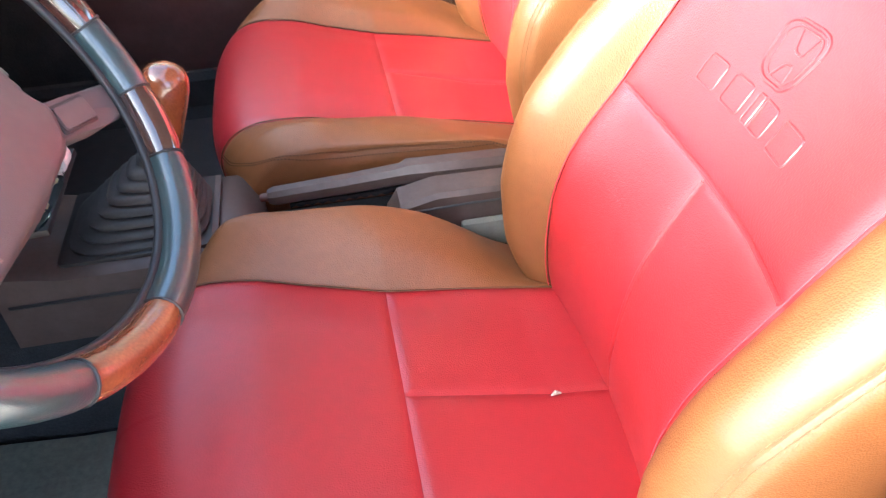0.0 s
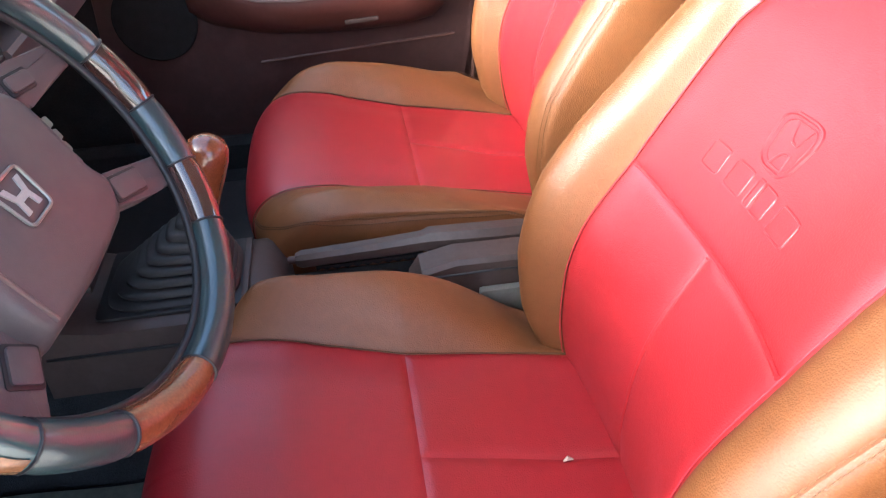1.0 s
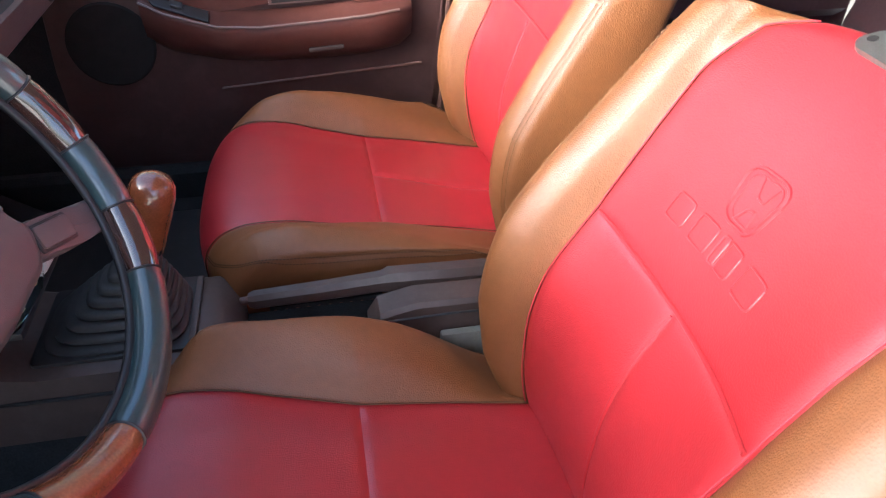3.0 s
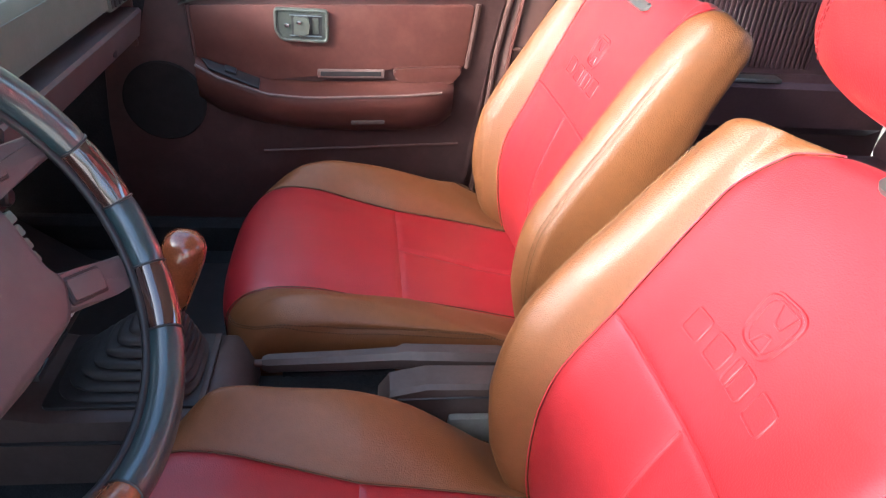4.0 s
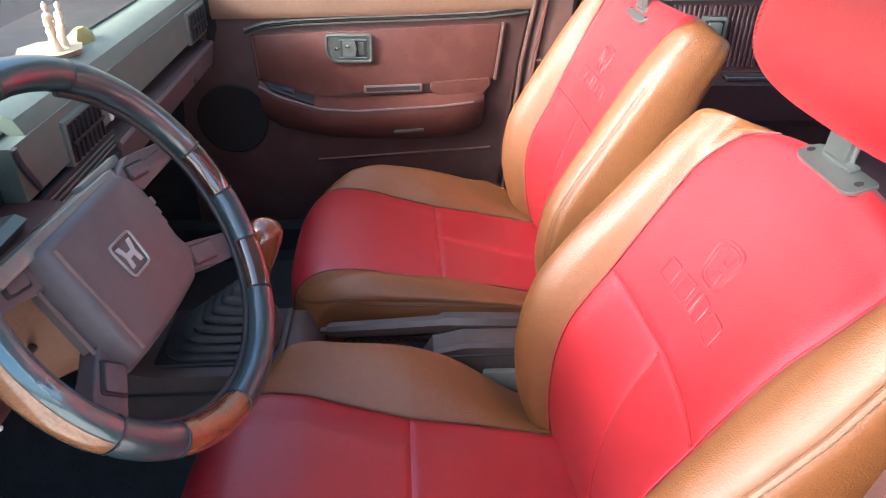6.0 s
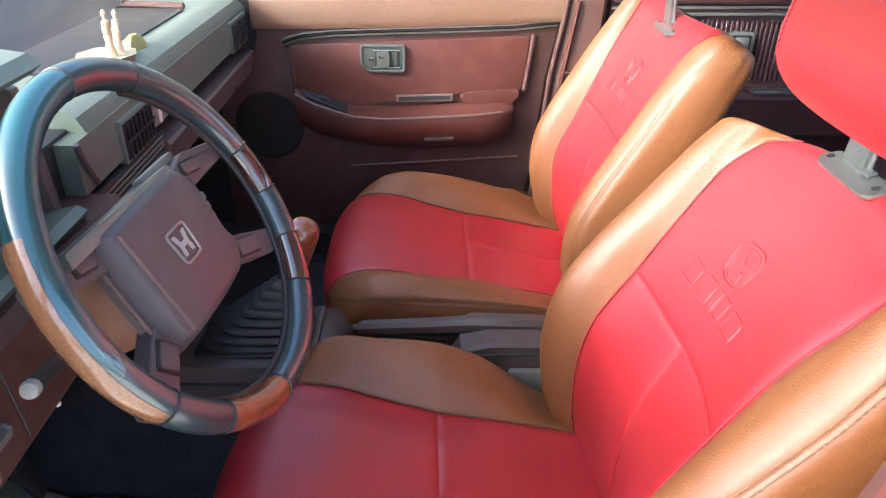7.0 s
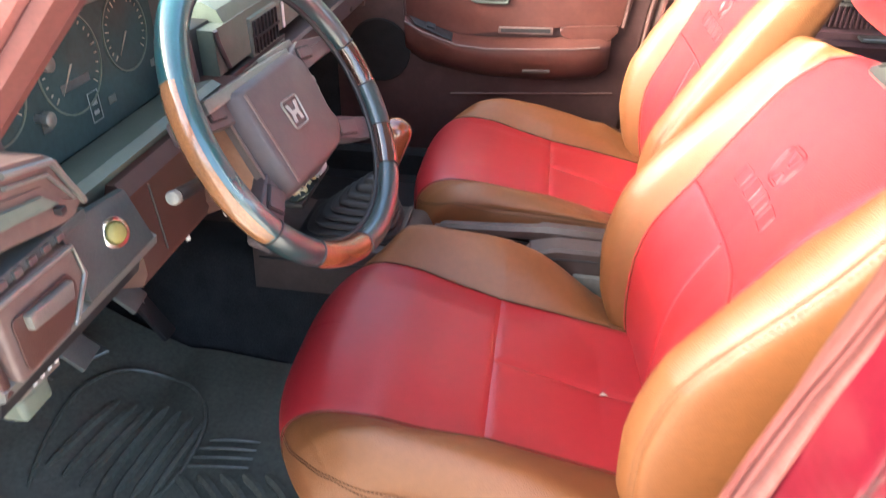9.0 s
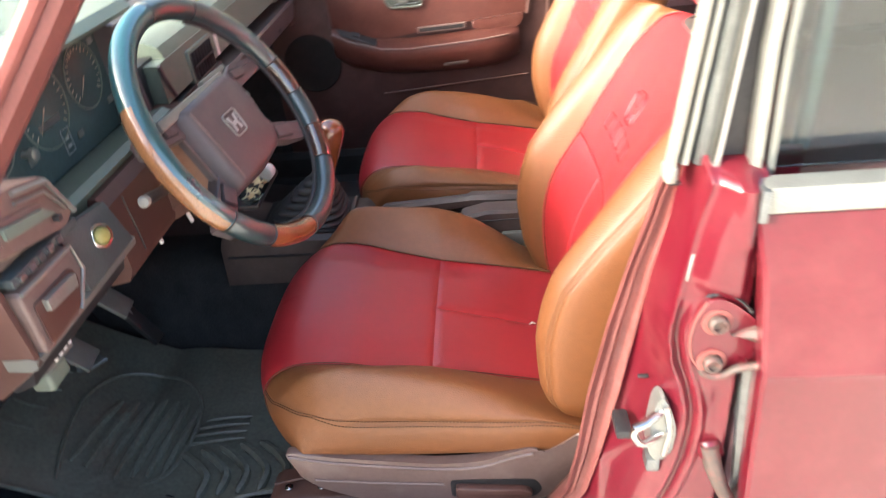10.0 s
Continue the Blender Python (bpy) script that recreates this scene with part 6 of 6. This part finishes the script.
part("rocker_switch", prism([(-0.285, DY - 0.030, 0.5445), (-0.262, DY - 0.032, 0.5375), (-0.262, DY - 0.044, 0.530), (-0.285, DY - 0.042, 0.537)], (0, 0, 0.006), 0.001), DARKPL, arm)
part("ashtray_rim", on_door(round_poly([(-0.095, 0.541), (0.050, 0.546), (0.050, 0.528), (-0.095, 0.523)], 0.004, 4), 0.006, 0.014, 0.002), COVER, pdoor, "slot frame above the armrest")
part("slot_opening", on_door([(-0.088, 0.5375), (0.043, 0.5425), (0.043, 0.5325), (-0.088, 0.5275)], 0.0140, 0.0150, 0.0), DARKPL, pdoor)
part("grab_recess", on_door(round_poly([(0.066, 0.550), (0.222, 0.562), (0.212, 0.532), (0.190, 0.520), (0.074, 0.524)], 0.012, 5), 0.004, 0.020, 0.005), RUST, pdoor, "worn maroon grab pull")
part("pull_plate", on_door(round_poly([(-0.022, 0.442), (0.052, 0.446), (0.052, 0.437), (-0.022, 0.433)], 0.003, 3), 0.046, 0.056, 0.002), DARKM, pdoor, "narrow catch plate")
part("lower_panel_line", tube([(-0.22, DY - 0.003, 0.343), (0.0, DY - 0.003, 0.358), (0.228, DY - 0.003, 0.374)], 0.0036, 6), BROWN, pdoor, "raised line low on the door")
part("panel_screw", lathe([(0.009, 0), (0.009, 0.003), (0.005, 0.006)], axis_pose((0.232, DY - 0.001, 0.376), (0, -1, 0)), 14), CHROME, pdoor, "bright panel screw")
spk = part("speaker_grille", lathe([(0.088, 0), (0.088, 0.004), (0.084, 0.007), (0.076, 0.005), (0.05, 0.006), (0.003, 0.007)], axis_pose((-0.425, DY - 0.001, 0.455), (0.0, -1, 0.03)), 36), SPEAKER, pdoor, "round black door speaker")
# Cream dot painted for the glint at the grille's lower edge.
part("speaker_glint", lathe([(0.005, 0), (0.005, 0.002), (0.002, 0.003)], axis_pose((-0.425, DY - 0.007, 0.383), (0, -1, 0)), 10), CREAM, spk)
wp_ = part("window_pane", box((-0.44, DY + 0.004, 0.79), (0.34, DY + 0.008, 1.13)), PANE, pdoor)
wp_.visible_shadow = False
kick = single("kick_panel", box((-0.97, 1.118, 0.08), (-0.30, 1.18, 0.78), 0.01), CARPET, "dark kick panel beside the footwell", "trim panel", kind="structure")

# passenger B-pillar and rear door inside
pp2 = thing("passenger_b_pillar", (0.34, 1.11, 0.10), "maroon trimmed centre pillar on the passenger side", "door pillar", kind="structure")
part("pillar_trim", loft([[(x0, 1.13, z), (x0, 1.098, z), (x0 + 0.012, 1.090, z), (x1 - 0.01, 1.088, z), (x1, 1.10, z), (x1, 1.13, z)] for z, x0, x1 in ((0.10, 0.265, 0.40), (0.263, 0.277, 0.405), (0.60, 0.300, 0.41), (0.745, 0.322, 0.415), (1.15, 0.36, 0.43))]), BROWN, pp2, "maroon plastic pillar trim", 35)
part("pillar_back", box((0.14, 1.126, 0.08), (0.46, 1.165, 0.80)), BROWN, pp2)
part("seal_strip", tube([(0.262, 1.095, 0.20), (0.274, 1.092, 0.33), (0.292, 1.090, 0.60), (0.315, 1.090, 0.745), (0.335, 1.090, 0.95)], 0.0065, 8), BROWN, pp2, "faded door seal")
part("trim_ridge", tube([(0.305, 1.086, 0.30), (0.322, 1.086, 0.60), (0.345, 1.084, 0.78)], 0.005, 6), RUST, pp2)
part("trim_screw", lathe([(0.007, 0), (0.007, 0.003), (0.003, 0.005)], axis_pose((0.336, 1.088, 0.604), (0, -1, 0)), 12), CHROME, pp2, "bright trim screw")
part("trim_step", box((0.326, 1.078, 0.606), (0.405, 1.092, 0.612), 0.002), BROWN, pp2)
prd = thing("passenger_rear_door", (0.8, 1.10, 0.10), "dark maroon ribbed rear door panel with handle", "car door")
part("door_shell", prism([(0.43, 1.115, 0.10), (1.30, 1.115, 0.10), (1.30, 1.115, 0.80), (0.43, 1.115, 0.79)], (0, 0.05, 0), 0.005), REARV, prd)
for k in range(46):
    x = 0.47 + k * 0.0125
    part("panel_rib", box((x, 1.109, 0.585), (x + 0.0085, 1.116, 0.735), 0.002, 1), REARV, prd)
for dz in (0.0, 0.016):
    part("belt_strip", prism([(0.43, 1.112, 0.742 + dz), (1.30, 1.112, 0.756 + dz), (1.30, 1.112, 0.763 + dz), (0.43, 1.112, 0.749 + dz)], (0, -0.010, 0), 0.002), PLATE, prd)
part("top_roll", box((0.43, 1.09, 0.774), (1.30, 1.14, 0.815), 0.012, 3), REARV, prd)
rz = part("handle_bezel", prism([(0.728 + a, 1.110, 0.640 + b) for a, b in round_poly([(0, 0), (0.066, 0), (0.066, 0.070), (0, 0.070)], 0.009, 5)], (0, -0.012, 0), 0.003), PLATE, prd, "grey metal handle bezel")
part("handle_cup", prism([(0.736 + a, 1.0978, 0.648 + b) for a, b in round_poly([(0, 0), (0.050, 0), (0.050, 0.054), (0, 0.054)], 0.006, 5)], (0, -0.001, 0)), DARKPL, rz)
part("pull_lever", prism([(0.744 + a, 1.097, 0.652 + b) for a, b in round_poly([(0, 0), (0.034, 0), (0.034, 0.046), (0, 0.046)], 0.005, 5)], (0, -0.007, 0), 0.002), PLATE, rz)
part("rear_armrest", loft([[(x, 1.116, 0.572), (x, 1.06, 0.568), (x, 1.050, 0.555), (x, 1.060, 0.46), (x, 1.10, 0.43), (x, 1.116, 0.43)] for x in (0.60, 0.64, 1.25)]), REARV, prd, "dark rear armrest", 35)
part("ashtray", box((0.80, 1.052, 0.566), (0.95, 1.088, 0.576), 0.003), STEEL, prd, "metal ashtray lid")
wq = part("window_pane", box((0.46, 1.118, 0.80), (1.25, 1.122, 1.13)), PANE, prd)
wq.visible_shadow = False

# rear bench
bench = thing("rear_bench", (1.1, 0.34, 0.16), "dark maroon vinyl rear bench seat", "car seat")
part("bench_cushion", box((0.74, -0.33, 0.165), (1.28, 1.03, 0.42), 0.05, 4), REARV, bench)
part("bench_back", box((-0.09, -0.68, 0.0), (0.09, 0.68, 0.52), 0.05, 4, pose(1.28, 0.35, 0.38, 0, 16, 0)), REARV, bench)
single("rear_bulkhead", box((1.40, -0.40, 0.05), (1.46, 1.10, 0.86)), REARV, "dark rear bulkhead behind the bench", "trim panel", kind="structure")

# inner sill along the passenger side
single("passenger_sill", loft([[(x, 1.085, 0.05), (x, 1.085, 0.150), (x, 1.100, 0.165), (x, 1.175, 0.165), (x, 1.180, 0.05)] for x in (-0.98, 1.42)]), CARPET, "dark carpeted inner sill along the passenger side", "door sill", kind="structure")

# floor mats
fm = thing("floor_mat", (-0.45, 0.0, FLOOR), "dirty grey rubber floor mat with chevron ribs", "floor mat", "floor mats")


def mat_height(x, y):
    """The mat climbs the toe board and curls up along the sill."""
    z = FLOOR + 0.008 + max(0.0, -0.62 - x) * 0.55
    z += 0.022 * math.exp(-((x + 0.61) / 0.07) ** 2 - ((y + 0.05) / 0.12) ** 2)
    return z + 0.006 * math.sin(9 * x + 3 * y) * math.sin(7 * y) + 0.004 * math.sin(23 * x + 11 * y)


def mat_edge(x):
    return interp(x, (-0.84, -0.73, -0.62, -0.53, -0.44, -0.375, -0.30, -0.10), (-0.216, -0.222, -0.230, -0.230, -0.216, -0.200, -0.186, -0.180)) + 0.003 * math.sin(34 * x)


xs, tt = np.linspace(-0.84, -0.10, 61), np.linspace(0, 1, 41)
part("mat_sheet", patch([[(x, mat_edge(x) + (0.205 - mat_edge(x)) * t, mat_height(x, mat_edge(x) + (0.205 - mat_edge(x)) * t)) for t in tt] for x in xs]), MATR, fm, "dirty grey rubber sheet", 60)


def mat_rib(pts, r, n=9):
    part("mat_rib", tube([(x, y, mat_height(x, y) + 0.005) for x, y in catmull(pts, n)], [r * 0.4] + [r] * (n - 2) + [r * 0.4], 6), MATR, fm)


for k in range(7):        # heel pad
    x0 = -0.688 + 0.0265 * k
    mat_rib([(x0, -0.158 + 0.004 * abs(k - 3)), (x0 + 0.012, -0.06), (x0 + 0.024, 0.036 - 0.006 * abs(k - 3))], 0.0075)
PAD_RIM = [(-0.692, -0.188), (-0.716, -0.086), (-0.722, 0.020), (-0.686, 0.092), (-0.616, 0.112), (-0.545, 0.080), (-0.504, 0.012), (-0.500, -0.074), (-0.520, -0.140), (-0.562, -0.168)]
mat_rib(PAD_RIM, 0.0040, 40)
for k in range(5):        # chevrons
    x0 = -0.506 + 0.0365 * k
    mat_rib([(x0, -0.096 + 0.006 * k), (x0 + 0.034, -0.120 + 0.006 * k), (x0 + 0.064, -0.150 + 0.005 * k), (x0 + 0.067, -0.172 + 0.004 * k), (x0 + 0.061, -0.196 + 0.003 * k)], 0.0085, 15)
for k in range(4):        # straight ribs behind the pad
    mat_rib([(-0.512 + 0.010 * k, -0.076 + 0.019 * k), (-0.45, -0.069 + 0.019 * k), (-0.395, -0.062 + 0.019 * k)], 0.0036, 7)
for k in range(4):        # ribs up the toe board
    mat_rib([(-0.765, -0.10 + 0.05 * k), (-0.795, -0.10 + 0.05 * k), (-0.825, -0.098 + 0.05 * k)], 0.0035, 6)
mat_rib([(-0.543, -0.203), (-0.517, -0.192), (-0.475, -0.198), (-0.447, -0.202)], 0.0045, 10)
part("mat_border", tube([(x, mat_edge(x) + 0.002, mat_height(x, mat_edge(x)) + 0.002) for x in np.linspace(-0.84, -0.10, 40)], 0.0055, 6), MATR, fm, "raised mat border")
pm = thing("floor_mat", (-0.40, 0.70, FLOOR), "black rubber floor mat in the passenger footwell", "floor mat", "floor mats")
part("mat_sheet", patch([[(x, y, FLOOR + 0.006 + max(0.0, -0.60 - x) * 0.75) for y in np.linspace(0.53, 1.02, 9)] for x in np.linspace(-0.80, -0.05, 17)]), RUBBER, pm)
trim = thing("seat_riser_trim", (-0.08, -0.20, FLOOR), "maroon plastic riser cover beside the sill", "trim panel", kind="structure")
part("cover_shell", prism([(x, -0.238, z) for x, z in ((-0.305, FLOOR), (-0.298, 0.122), (-0.280, 0.136), (0.09, 0.146), (0.10, FLOOR))], (0, 0.07, 0), 0.008, 3), BROWN, trim)
for x in (-0.262, -0.205):
    part("cover_screw", lathe([(0.007, 0), (0.007, 0.003), (0.004, 0.005)], axis_pose((x, -0.215, 0.1385), (0, 0, 1)), 14), CHROME, trim, "bright screw")
part("cover_ridge", tube([(-0.292, -0.200, 0.131), (-0.24, -0.198, 0.1425), (-0.16, -0.197, 0.1445)], 0.0028, 6), BROWN, trim)

bk = thing("seat_belt_buckle", (0.27, 0.985, FLOOR), "pale seat belt buckle on a stalk beside the passenger seat", "belt buckle")
part("stalk", tube([(0.268, 0.985, FLOOR), (0.270, 0.984, 0.20), (0.274, 0.978, 0.290)], 0.006, 8), DARKPL, bk)
part("buckle_body", box((-0.014, -0.008, -0.012), (0.014, 0.008, 0.024), 0.004, 2, pose(0.276, 0.972, 0.296, 0, 18, 0)), CREAM, bk, "pale plastic buckle")
part("buckle_slot", box((-0.009, -0.0088, 0.012), (0.009, -0.0078, 0.016), 0, 2, pose(0.276, 0.972, 0.296, 0, 18, 0)), DARKPL, bk)
